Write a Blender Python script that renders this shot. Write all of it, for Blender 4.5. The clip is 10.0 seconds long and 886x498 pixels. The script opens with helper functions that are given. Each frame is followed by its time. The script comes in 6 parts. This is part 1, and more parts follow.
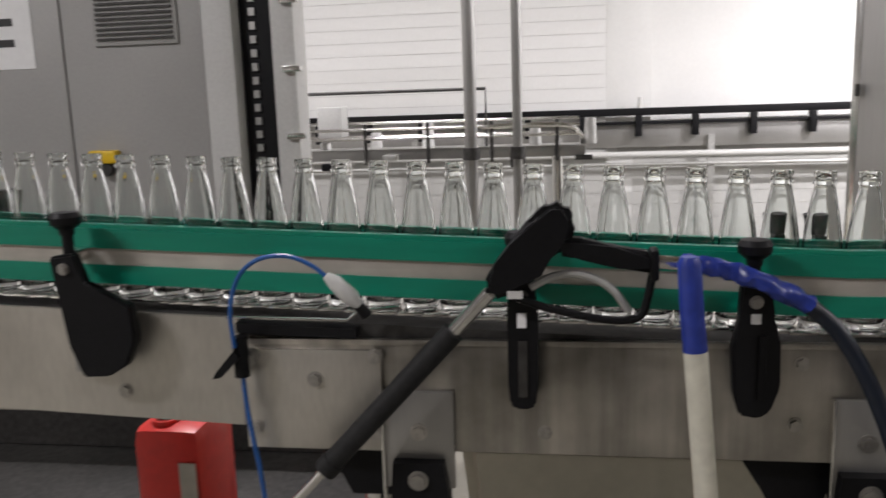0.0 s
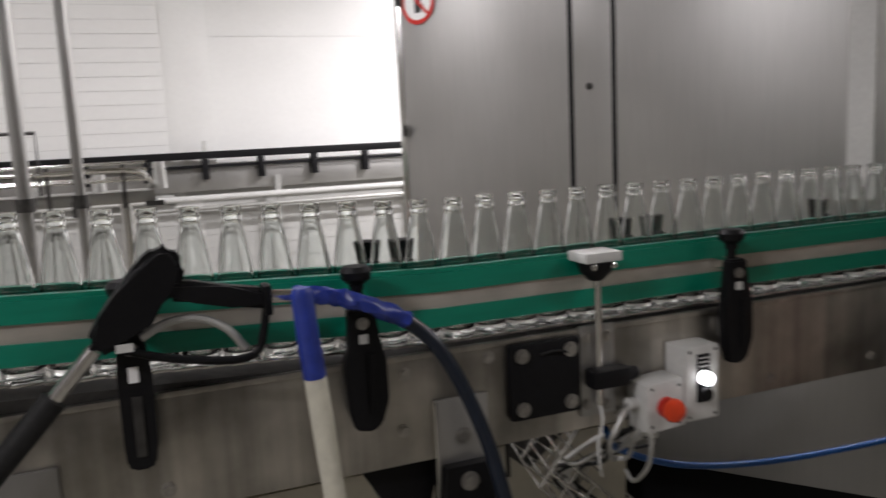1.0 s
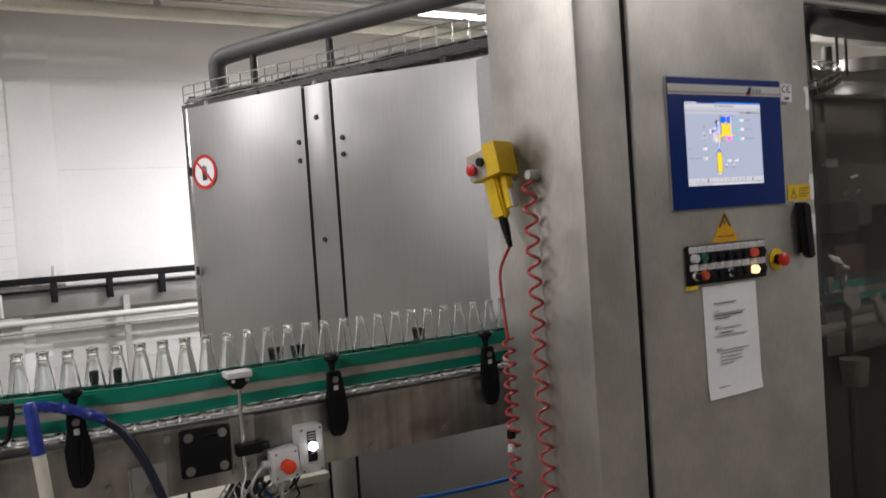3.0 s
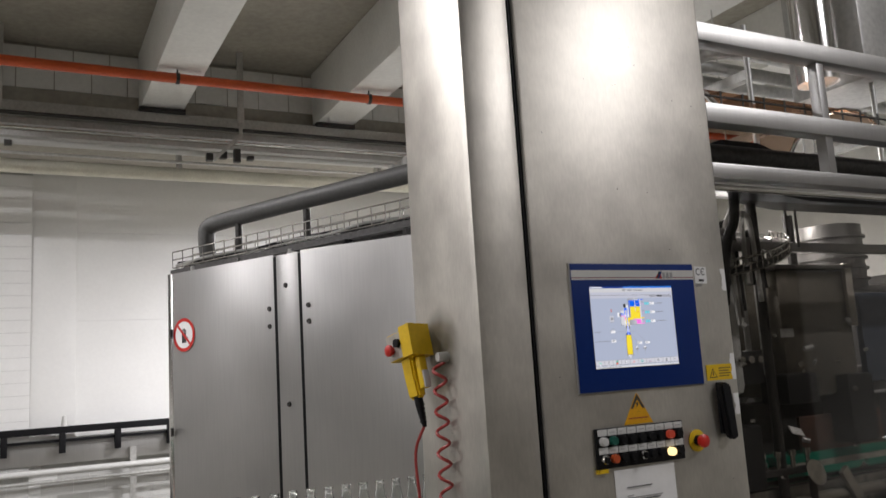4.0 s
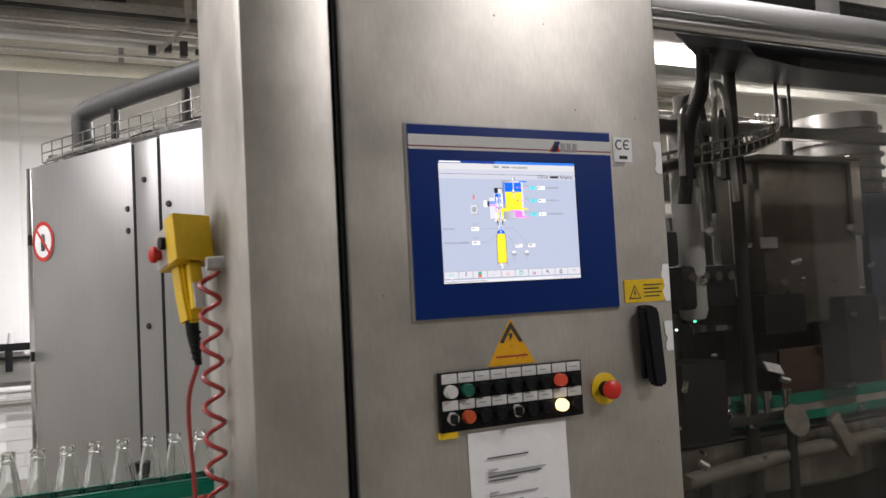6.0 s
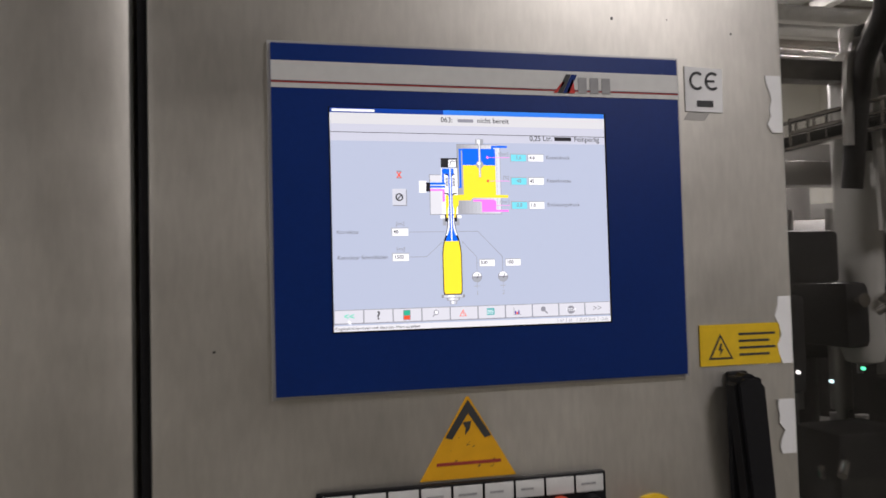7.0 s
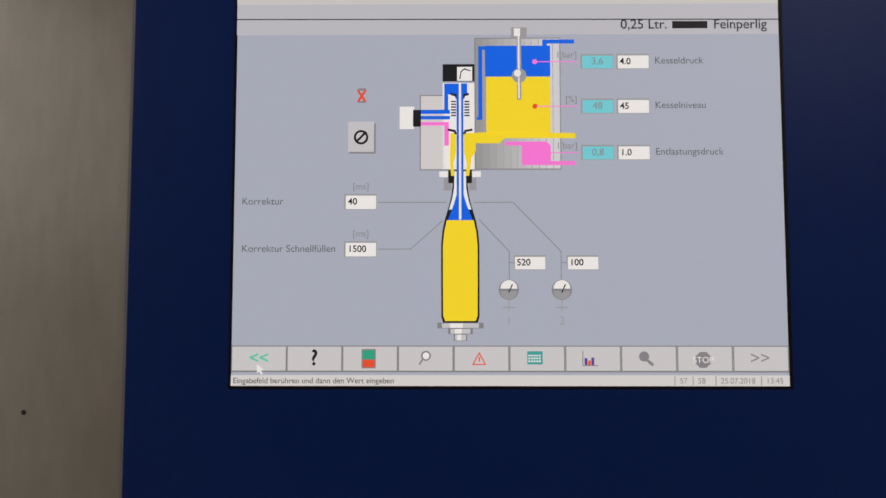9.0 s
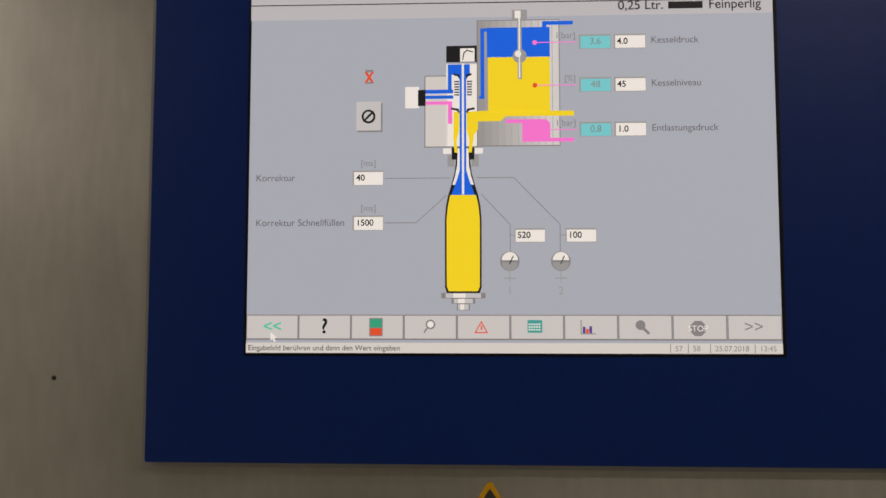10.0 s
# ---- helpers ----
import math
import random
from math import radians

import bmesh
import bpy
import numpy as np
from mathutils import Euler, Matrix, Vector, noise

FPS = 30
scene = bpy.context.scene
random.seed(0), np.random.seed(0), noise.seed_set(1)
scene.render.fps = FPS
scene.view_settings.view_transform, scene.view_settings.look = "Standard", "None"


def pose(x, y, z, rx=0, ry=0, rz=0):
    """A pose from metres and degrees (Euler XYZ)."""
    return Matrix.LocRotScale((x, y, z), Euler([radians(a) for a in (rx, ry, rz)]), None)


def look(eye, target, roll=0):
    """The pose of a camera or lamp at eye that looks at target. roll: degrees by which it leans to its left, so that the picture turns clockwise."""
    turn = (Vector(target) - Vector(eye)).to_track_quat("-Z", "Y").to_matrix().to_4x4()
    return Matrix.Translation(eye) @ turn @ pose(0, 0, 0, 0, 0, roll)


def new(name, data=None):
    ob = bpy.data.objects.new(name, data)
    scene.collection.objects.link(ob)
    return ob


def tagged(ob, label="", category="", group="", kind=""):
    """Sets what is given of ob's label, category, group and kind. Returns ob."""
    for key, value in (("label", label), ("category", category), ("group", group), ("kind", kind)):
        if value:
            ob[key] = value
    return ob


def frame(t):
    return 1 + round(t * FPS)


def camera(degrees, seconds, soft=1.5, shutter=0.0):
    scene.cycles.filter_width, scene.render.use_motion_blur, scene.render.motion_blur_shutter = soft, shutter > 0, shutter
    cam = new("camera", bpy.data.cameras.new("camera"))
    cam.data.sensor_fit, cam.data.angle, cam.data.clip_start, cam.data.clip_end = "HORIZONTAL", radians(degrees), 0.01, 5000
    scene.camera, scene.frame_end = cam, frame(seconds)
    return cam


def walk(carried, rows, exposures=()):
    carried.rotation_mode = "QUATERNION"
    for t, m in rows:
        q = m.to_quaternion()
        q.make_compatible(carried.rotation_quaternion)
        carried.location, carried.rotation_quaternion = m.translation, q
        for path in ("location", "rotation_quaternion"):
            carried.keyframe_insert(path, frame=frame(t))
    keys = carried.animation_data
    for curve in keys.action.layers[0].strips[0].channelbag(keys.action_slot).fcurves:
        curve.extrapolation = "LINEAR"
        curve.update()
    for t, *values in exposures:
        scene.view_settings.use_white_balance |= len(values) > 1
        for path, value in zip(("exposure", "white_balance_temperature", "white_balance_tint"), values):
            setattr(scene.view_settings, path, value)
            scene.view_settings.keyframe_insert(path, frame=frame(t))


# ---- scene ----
cam = camera(57.3, 10.0, shutter=0.25)
PATH = [
    (0, (0.626, 0.565, 1.401), (0.334, 2.511, 1.048), -1.9),
    (0.5, (0.652, 0.661, 1.407), (0.764, 2.63, 1.078), -0.8),
    (1, (0.579, 0.557, 1.398), (1.303, 2.398, 1.107), -2.7),
    (1.5, (0.604, 0.349, 1.393), (1.625, 2.04, 1.083), -3.4),
    (2, (0.686, 0.028, 1.421), (1.711, 1.725, 1.157), -2.7),
    (2.5, (0.667, -0.232, 1.479), (1.675, 1.485, 1.298), -3.3),
    (3, (0.696, -0.444, 1.538), (1.692, 1.289, 1.48), -3.9),
    (3.2, (0.752, -0.519, 1.559), (1.743, 1.218, 1.575), -3.7),
    (4.3, (0.992, -0.7, 1.621), (1.904, 1.049, 1.952), -3.5),
    (4.5, (1.018, -0.698, 1.611), (1.948, 1.045, 1.923), -3.6),
    (5, (1.131, -0.601, 1.578), (2.04, 1.172, 1.751), -3.8),
    (5.5, (1.352, -0.419, 1.587), (2.303, 1.337, 1.702), -3.8),
    (5.7, (1.48, -0.351, 1.574), (2.409, 1.416, 1.687), -3.5),
    (6.8, (2.12, 0.172, 1.634), (2.724, 2.077, 1.708), -1.8),
    (7, (2.212, 0.261, 1.64), (2.691, 2.202, 1.723), -1.5),
    (7.5, (2.377, 0.478, 1.647), (2.596, 2.463, 1.748), -0.4),
    (8, (2.401, 0.616, 1.628), (2.434, 2.61, 1.779), -0.4),
    (8.5, (2.393, 0.653, 1.636), (2.42, 2.648, 1.779), -0.1),
    (9, (2.41, 0.624, 1.635), (2.394, 2.618, 1.782), 0.0),
    (9.5, (2.421, 0.596, 1.628), (2.333, 2.59, 1.767), 0.2),
    (10, (2.425, 0.606, 1.62), (2.333, 2.599, 1.763), 0.0),
]
walk(cam, [(t, look(eye, target, roll)) for t, eye, target, roll in PATH],
     [(0, 0.08, 6450, 14), (0.4, -0.25, 6450, 14), (1.0, -0.15, 6450, 14), (1.5, 0.1, 6450, 14), (2.0, 0.22, 6450, 14), (2.6, 0.05, 6400, 14), (4.5, -0.15, 6400, 12), (5.5, 0.2, 6400, 12), (6.8, 0.32, 6500, 15), (7.5, -0.05, 6300, 15), (8.2, -0.2, 6450, 13), (8.6, -0.3, 6700, 12), (9.0, -0.33, 7050, 12), (10, -0.35, 7550, 12)])

# ---- world and lamps ----
world = bpy.data.worlds.new("hall_air")
scene.world = world
world.use_nodes = True
world.node_tree.nodes["Background"].inputs[0].default_value = (0.9, 0.95, 1.0, 1)
world.node_tree.nodes["Background"].inputs[1].default_value = 0.0
scene.view_settings.exposure = 0.0


def lamp(name, eye, target, sx, sy, watts, color=(1.0, 0.975, 0.985)):
    data = bpy.data.lights.new(name, "AREA")
    data.shape, data.size, data.size_y = "RECTANGLE", sx, sy
    data.energy, data.color = watts, color
    ob = new(name, data)
    ob.matrix_world = look(eye, target)
    return ob


# the tubes of the hanging fixtures: (x, y, z, along x?, watts)
# the first four are unseen, placed to light far wall, beam and cabinet door
FIXTURES = [(-0.6, 3.7, 4.66, True, 150), (-3.9, 4.8, 4.4, True, 160), (-2.6, -0.4, 4.0, True, 150), (4.9, -1.9, 4.6, True, 120),
            (4.7, 6.0, 3.5, True, 380), (6.2, 3.6, 3.05, True, 150), (4.3, 2.25, 2.50, True, 58)]
for fx, fy, fz, along, watts in FIXTURES:
    lamp("tube_light", (fx, fy, fz - 0.07), (fx, fy + 0.0001, 0), 1.2 if along else 0.16, 0.16 if along else 1.2, watts)

# ---- materials ----


def material(name, color, rough=0.5, metal=0.0, grain=60.0, vary=0.12, bump=0.0, stain=0.0, stretch=(1, 1, 1), big=2.0, emit=0.0, rand=0.0, rvary=0.15):
    """A procedural surface: fine grain and larger stains that vary colour, gloss and relief."""
    m = bpy.data.materials.new(name)
    m.use_nodes = True
    n, l = m.node_tree.nodes, m.node_tree.links
    b = n["Principled BSDF"]
    b.inputs["Metallic"].default_value = metal
    co = n.new("ShaderNodeTexCoord")
    mp = n.new("ShaderNodeMapping")
    mp.inputs["Scale"].default_value = stretch
    l.new(co.outputs["Object"], mp.inputs["Vector"])
    fine = n.new("ShaderNodeTexNoise")
    fine.inputs["Scale"].default_value, fine.inputs["Detail"].default_value = grain, 4.0
    l.new(mp.outputs[0], fine.inputs["Vector"])
    wide = n.new("ShaderNodeTexNoise")
    wide.inputs["Scale"].default_value, wide.inputs["Detail"].default_value = big, 5.0
    l.new(co.outputs["Object"], wide.inputs["Vector"])
    def around(socket, amount):
        r = n.new("ShaderNodeMapRange")
        r.inputs["From Min"].default_value, r.inputs["From Max"].default_value = 0.3, 0.7
        r.inputs["To Min"].default_value, r.inputs["To Max"].default_value = 1.0 - amount, 1.0 + amount
        l.new(socket, r.inputs["Value"])
        return r.outputs[0]
    def times(a, c):
        x = n.new("ShaderNodeMath")
        x.operation = "MULTIPLY"
        l.new(a, x.inputs[0])
        if isinstance(c, float):
            x.inputs[1].default_value = c
        else:
            l.new(c, x.inputs[1])
        return x.outputs[0]
    value = times(around(fine.outputs[0], vary), around(wide.outputs[0], stain))
    if rand:
        info = n.new("ShaderNodeObjectInfo")
        r = n.new("ShaderNodeMapRange")
        r.inputs["To Min"].default_value, r.inputs["To Max"].default_value = 1 - rand, 1 + rand
        l.new(info.outputs["Random"], r.inputs["Value"])
        value = times(value, r.outputs[0])
    tint = n.new("ShaderNodeVectorMath")
    tint.operation = "SCALE"
    tint.inputs[0].default_value = color
    l.new(value, tint.inputs["Scale"])
    l.new(tint.outputs[0], b.inputs["Base Color"])
    l.new(times(around(wide.outputs[0], rvary), rough), b.inputs["Roughness"])
    if bump:
        bm = n.new("ShaderNodeBump")
        bm.inputs["Strength"].default_value, bm.inputs["Distance"].default_value = bump, 0.002
        l.new(fine.outputs[0], bm.inputs["Height"])
        l.new(bm.outputs[0], b.inputs["Normal"])
    if emit:
        b.inputs["Emission Color"].default_value = (*color, 1)
        b.inputs["Emission Strength"].default_value = emit
    return m


def glassy(name, color, rough=0.02, ior=1.5):
    m = bpy.data.materials.new(name)
    m.use_nodes = True
    b = m.node_tree.nodes["Principled BSDF"]
    b.inputs["Base Color"].default_value = (*color, 1)
    b.inputs["Roughness"].default_value = rough
    b.inputs["IOR"].default_value = ior
    b.inputs["Transmission Weight"].default_value = 1.0
    return m


def pane(name, color, rough=0.03):
    """A thin sheet: part clear, part mirror."""
    m = bpy.data.materials.new(name)
    m.use_nodes = True
    n, l = m.node_tree.nodes, m.node_tree.links
    n.remove(n["Principled BSDF"])
    clear, shine, mix = (n.new("ShaderNode" + k) for k in ("BsdfTransparent", "BsdfGlossy", "MixShader"))
    clear.inputs[0].default_value = (*color, 1)
    shine.inputs["Roughness"].default_value = rough
    mix.inputs[0].default_value = 0.05
    l.new(clear.outputs[0], mix.inputs[1])
    l.new(shine.outputs[0], mix.inputs[2])
    l.new(mix.outputs[0], n["Material Output"].inputs[0])
    return m


def lit(name, color, strength=1.0):
    """A part of a display or lamp that gives off its own light."""
    m = bpy.data.materials.new(name)
    m.use_nodes = True
    b = m.node_tree.nodes["Principled BSDF"]
    b.inputs["Base Color"].default_value = (*[c * 0.1 for c in color], 1)
    b.inputs["Roughness"].default_value = 0.3
    b.inputs["Emission Color"].default_value = (*color, 1)
    b.inputs["Emission Strength"].default_value = strength
    return m


STEEL = material("brushed_steel", (0.55, 0.527, 0.475), 0.45, 0.92, 150, 0.05, 0.03, 0.13, (1, 1, 0.25), 8.0, rvary=0.07)
STEEL_H = material("brushed_steel_lengthwise", (0.40, 0.38, 0.345), 0.34, 0.95, 30, 0.28, 0.03, 0.42, (1, 1, 0.06), 7.0)
STEEL_DULL = material("weathered_steel", (0.42, 0.415, 0.40), 0.40, 0.88, 120, 0.03, 0.05, 0.12, (1, 1, 0.05), 1.3)
CHROME = material("bright_steel", (0.75, 0.74, 0.72), 0.16, 1.0, 90, 0.05, 0.0, 0.06)
ZINC = material("galvanised_sheet", (0.50, 0.50, 0.48), 0.45, 0.7, 40, 0.12, 0.02, 0.15)
GREY_PAINT = material("grey_enamel", (0.36, 0.355, 0.34), 0.42, 0.1, 90, 0.04, 0.02, 0.06)
GREEN = material("green_guide_plastic", (0.0, 0.20, 0.125), 0.34, 0.0, 80, 0.10, 0.05, 0.16, (0.1, 1, 1))
BEIGE = material("guide_channel", (0.45, 0.42, 0.37), 0.4, 0.3, 50, 0.1, 0.04, 0.25, (0.1, 1, 1), 9.0)
BLACK = material("black_polyamide", (0.006, 0.006, 0.007), 0.5, 0.0, 150, 0.2, 0.06, 0.2)
RUBBER = material("black_rubber", (0.018, 0.018, 0.018), 0.6, 0.0, 120, 0.2, 0.08, 0.2)
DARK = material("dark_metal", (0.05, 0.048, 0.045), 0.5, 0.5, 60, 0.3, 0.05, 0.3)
BLUE = material("blue_panel_foil", (0.001, 0.021, 0.145), 0.5, 0.0, 200, 0.05, 0.02, 0.05)
BLUE_TAPE = material("blue_tape", (0.02, 0.04, 0.26), 0.3, 0.0, 60, 0.2, 0.2, 0.25)
BOLT_STEEL = material("weathered_bolt", (0.40, 0.385, 0.36), 0.36, 0.9, 120, 0.15, 0.04, 0.35, rand=0.2)
DARK_CREAM = material("grimy_cream_paint", (0.20, 0.185, 0.15), 0.5, 0.0, 40, 0.2, 0.08, 0.4)
BLUE_HOSE = material("blue_hose", (0.004, 0.009, 0.02), 0.38, 0.0, 90, 0.15, 0.05, 0.2)
BLUE_LINE = material("blue_air_line", (0.01, 0.085, 0.30), 0.35, 0.0, 90, 0.1, 0.02, 0.1)
YELLOW = material("yellow_plastic", (0.72, 0.47, 0.01), 0.42, 0.0, 80, 0.06, 0.03, 0.12)
RED = material("red_plastic", (0.55, 0.02, 0.012), 0.38, 0.0, 80, 0.06, 0.03, 0.1)
RED_CABLE = material("red_cable", (0.32, 0.035, 0.03), 0.45, 0.0, 80, 0.1, 0.03, 0.15)
WHITE_HOSE = material("white_sleeve", (0.62, 0.60, 0.50), 0.5, 0.0, 60, 0.08, 0.05, 0.15)
LIGHT_GREY = material("light_grey_plastic", (0.58, 0.58, 0.56), 0.45, 0.0, 90, 0.05, 0.03, 0.06)
PAPER = material("white_paper", (0.80, 0.80, 0.79), 0.7, 0.0, 40, 0.03, 0.03, 0.04)
INK = material("printed_ink", (0.03, 0.03, 0.03), 0.6)
GREY_INK = material("pale_print", (0.30, 0.30, 0.30), 0.6)
ORANGE = material("orange_pipe_paint", (0.52, 0.085, 0.02), 0.4, 0.0, 60, 0.1, 0.02, 0.15)
WALL = material("white_glazed_block", (0.82, 0.82, 0.80), 0.35, 0.0, 30, 0.015, 0.02, 0.02)
JOINT = material("grey_mortar", (0.62, 0.62, 0.60), 0.8, 0.0, 60, 0.06, 0.1, 0.1)
# tiles low on the far wall: a darker base than the blocks above
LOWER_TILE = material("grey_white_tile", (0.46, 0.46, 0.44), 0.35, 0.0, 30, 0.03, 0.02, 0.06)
REFLECTOR = material("pale_dado_tile", (0.48, 0.47, 0.44), 0.4, 0.0, 25, 0.04, 0.05, 0.08)
PLASTER = material("white_plaster", (0.76, 0.76, 0.73), 0.8, 0.0, 25, 0.04, 0.08, 0.06)
UNSEEN_WALL = material("grey_hall_wall", (0.16, 0.15, 0.13), 0.8, 0.0, 20, 0.1, 0.05, 0.2)
CONCRETE = material("pale_concrete", (0.36, 0.34, 0.29), 0.85, 0.0, 18, 0.1, 0.12, 0.14)
FLOOR = material("worn_hall_floor", (0.20, 0.19, 0.16), 0.5, 0.0, 12, 0.14, 0.1, 0.22)
GLASS = glassy("clear_bottle_glass", (0.965, 0.985, 0.975))
TINTED = pane("smoked_pane", (0.74, 0.725, 0.70))
for m_ in (BLUE, BLACK, RUBBER):
    m_.node_tree.nodes["Principled BSDF"].inputs["Specular IOR Level"].default_value = 0.2
MACHINE = material("grimy_machine_steel", (0.24, 0.235, 0.225), 0.34, 0.8, 40, 0.15, 0.05, 0.3)
LAMP_FACE = lit("lamp_tube", (1.0, 0.96, 0.9), 9.0)

# ---- mesh helpers ----
ORIGIN = {}


def box(bm, x0, x1, y0, y1, z0, z1, bevel=0.0, turn=None):
    r = bmesh.ops.create_cube(bm, size=1)
    vs = r["verts"]
    for v in vs:
        v.co = Vector(((x0 + x1) / 2 + v.co.x * (x1 - x0), (y0 + y1) / 2 + v.co.y * (y1 - y0), (z0 + z1) / 2 + v.co.z * (z1 - z0)))
    if turn is not None:
        bmesh.ops.transform(bm, matrix=turn, verts=vs)
    if bevel:
        es = list({e for v in vs for e in v.link_edges})
        bmesh.ops.bevel(bm, geom=es, offset=bevel, segments=2, profile=0.6, affect="EDGES")
    return bm


def rod(bm, a, b, r, r2=None, n=16):
    a, b = Vector(a), Vector(b)
    d = b - a
    m = Matrix.Translation((a + b) / 2) @ d.to_track_quat("Z", "Y").to_matrix().to_4x4()
    bmesh.ops.create_cone(bm, cap_ends=True, segments=n, radius1=r, radius2=r if r2 is None else r2, depth=d.length, matrix=m)
    return bm


def sweep(bm, pts, r, n=10, closed=False, radii=None):
    """A round bar through the points."""
    pts = [Vector(p) for p in pts]
    rings, side = [], None
    for i, p in enumerate(pts):
        d = (pts[min(i + 1, len(pts) - 1)] - pts[max(i - 1, 0)]).normalized()
        if side is None:
            side = d.orthogonal().normalized()
        side = (side - d * side.dot(d)).normalized()
        up = d.cross(side)
        rr = radii[i] if radii else r
        rings.append([bm.verts.new(p + (side * math.cos(2 * math.pi * k / n) + up * math.sin(2 * math.pi * k / n)) * rr) for k in range(n)])
    for a, b in zip(rings, rings[1:]):
        for k in range(n):
            bm.faces.new((a[k], a[(k + 1) % n], b[(k + 1) % n], b[k]))
    bm.faces.new(rings[0][::-1])
    bm.faces.new(rings[-1])
    return bm


def smooth_line(pts, steps=8):
    """Points of a smooth curve through the given ones."""
    p = [Vector(q) for q in pts]
    p = [2 * p[0] - p[1]] + p + [2 * p[-1] - p[-2]]
    out = []
    for i in range(1, len(p) - 2):
        for k in range(steps):
            t = k / steps
            a, b, c, d = p[i - 1], p[i], p[i + 1], p[i + 2]
            out.append(0.5 * (2 * b + (c - a) * t + (2 * a - 5 * b + 4 * c - d) * t * t + (3 * b - a - 3 * c + d) * t ** 3))
    return out + [p[-2]]


def lathe(bm, prof, n=24, m=None):
    """A turned form from (radius, height) pairs."""
    rings = []
    for r, z in prof:
        if r < 1e-6:
            rings.append([bm.verts.new((0, 0, z))])
        else:
            rings.append([bm.verts.new((r * math.cos(2 * math.pi * k / n), r * math.sin(2 * math.pi * k / n), z)) for k in range(n)])
    for a, b in zip(rings, rings[1:]):
        for k in range(n):
            j = (k + 1) % n
            if len(a) == 1 and len(b) == 1:
                continue
            if len(a) == 1:
                bm.faces.new((a[0], b[j], b[k]))
            elif len(b) == 1:
                bm.faces.new((a[k], a[j], b[0]))
            else:
                bm.faces.new((a[k], a[j], b[j], b[k]))
    if m is not None:
        bmesh.ops.transform(bm, matrix=m, verts=[v for r in rings for v in r])
    return bm


def prism(bm, outline, y0, y1):
    """A flat plate from an outline in x and z, between two depths y."""
    f = [bm.verts.new((x, y0, z)) for x, z in outline]
    k = [bm.verts.new((x, y1, z)) for x, z in outline]
    bm.faces.new(f)
    bm.faces.new(k[::-1])
    n = len(f)
    for i in range(n):
        bm.faces.new((f[i], k[i], k[(i + 1) % n], f[(i + 1) % n]))
    return bm


def mesh_of(name, bm, mat, smooth=True):
    bmesh.ops.recalc_face_normals(bm, faces=bm.faces)
    for f in bm.faces:
        f.smooth = smooth
    me = bpy.data.meshes.new(name)
    bm.to_mesh(me)
    bm.free()
    me.materials.append(mat)
    if smooth:
        me.set_sharp_from_angle(angle=radians(38))
    return me


def thing(name, at, label, category, group="", kind=""):
    ob = new(name)
    ob.location = at
    ob.empty_display_size = 0.05
    ORIGIN[ob.name] = Vector(at)
    return tagged(ob, label, category, group, kind)


def part(name, bm, mat, parent, label=""):
    o = ORIGIN[parent.name]
    bmesh.ops.translate(bm, verts=bm.verts, vec=-o)
    ob = new(name, mesh_of(name, bm, mat))
    ob.parent = parent
    ORIGIN[ob.name] = o
    return tagged(ob, label)


def solid(name, bm, mat, label, category, group="", kind=""):
    ob = new(name, mesh_of(name, bm, mat))
    ORIGIN[ob.name] = Vector((0, 0, 0))
    return tagged(ob, label, category, group, kind)


def B():
    return bmesh.new()


# ---- the hall ----
X0, X1, Y0, Y1, ZC = -5.0, 9.0, -3.6, 8.6, 4.85
solid("floor", box(B(), X0, X1, Y0, Y1, -0.2, 0), FLOOR, "worn grey-beige hall floor", "floor", kind="structure")
wall_north = solid("wall_north", box(B(), X0, X1, Y1, Y1 + 0.25, 0, ZC), JOINT, "white glazed block wall behind the machines", "wall", kind="structure")
# unseen walls, coloured dark so the steel reflects less light
solid("wall_south", box(B(), X0, X1, Y0 - 0.25, Y0, 0, ZC), UNSEEN_WALL, "unseen grey hall wall, darkened to dim the steel's reflections", "wall", kind="structure")
solid("wall_west", box(B(), X0 - 0.25, X0, Y0, Y1, 0, ZC), UNSEEN_WALL, "unseen grey hall wall, darkened to dim the steel's reflections", "wall", kind="structure")
# unseen pale bands at the hall's near end, added as reflectors for the housing
solid("dado_west", box(B(), X0 + 0.0005, X0 + 0.012, Y0 + 0.02, Y1 - 0.2, 0, 2.15), REFLECTOR, "unseen pale wall band added to brighten the housing's reflection", "wall", kind="structure")
solid("dado_south", box(B(), X0 + 0.015, -2.4, Y0 + 0.0005, Y0 + 0.012, 0, 2.15), REFLECTOR, "unseen pale wall band added to brighten the housing's reflection", "wall", kind="structure")
solid("wall_east", box(B(), X1, X1 + 0.25, Y0, Y1, 0, ZC), PLASTER, "white plastered hall wall", "wall", kind="structure")
bm = box(B(), X0, X1, Y0, Y1, ZC, ZC + 0.2)
solid("ceiling", bm, CONCRETE, "stained pale concrete hall ceiling", "ceiling", kind="structure")
solid("wall_downstand", box(B(), X0, X1, 7.35, Y1 - 0.002, 3.95, ZC - 0.002), CONCRETE, "concrete block wall band under the ceiling", "wall", kind="structure")
for bx in (-3.32, -1.57, 0.18, 1.93, 3.68, 5.43, 7.18):
    bm = box(B(), bx, bx + 0.40, Y0 + 0.01, 7.3, 4.27, ZC - 0.003, 0.012)
    ob = solid("ceiling_beam", bm, PLASTER, "whitewashed concrete ceiling beam", "beam", "ceiling beams", "structure")
    # dark plate stands in for the shade under the beam's end
    bm = box(B(), bx - 0.012, bx + 0.412, 7.12, 7.33, 4.225, 4.268, 0.004)
    solid("beam_bearing", bm, DARK, "dark plate in place of the shade under a ceiling beam's end", "bearing plate", "beam bearings", "structure")
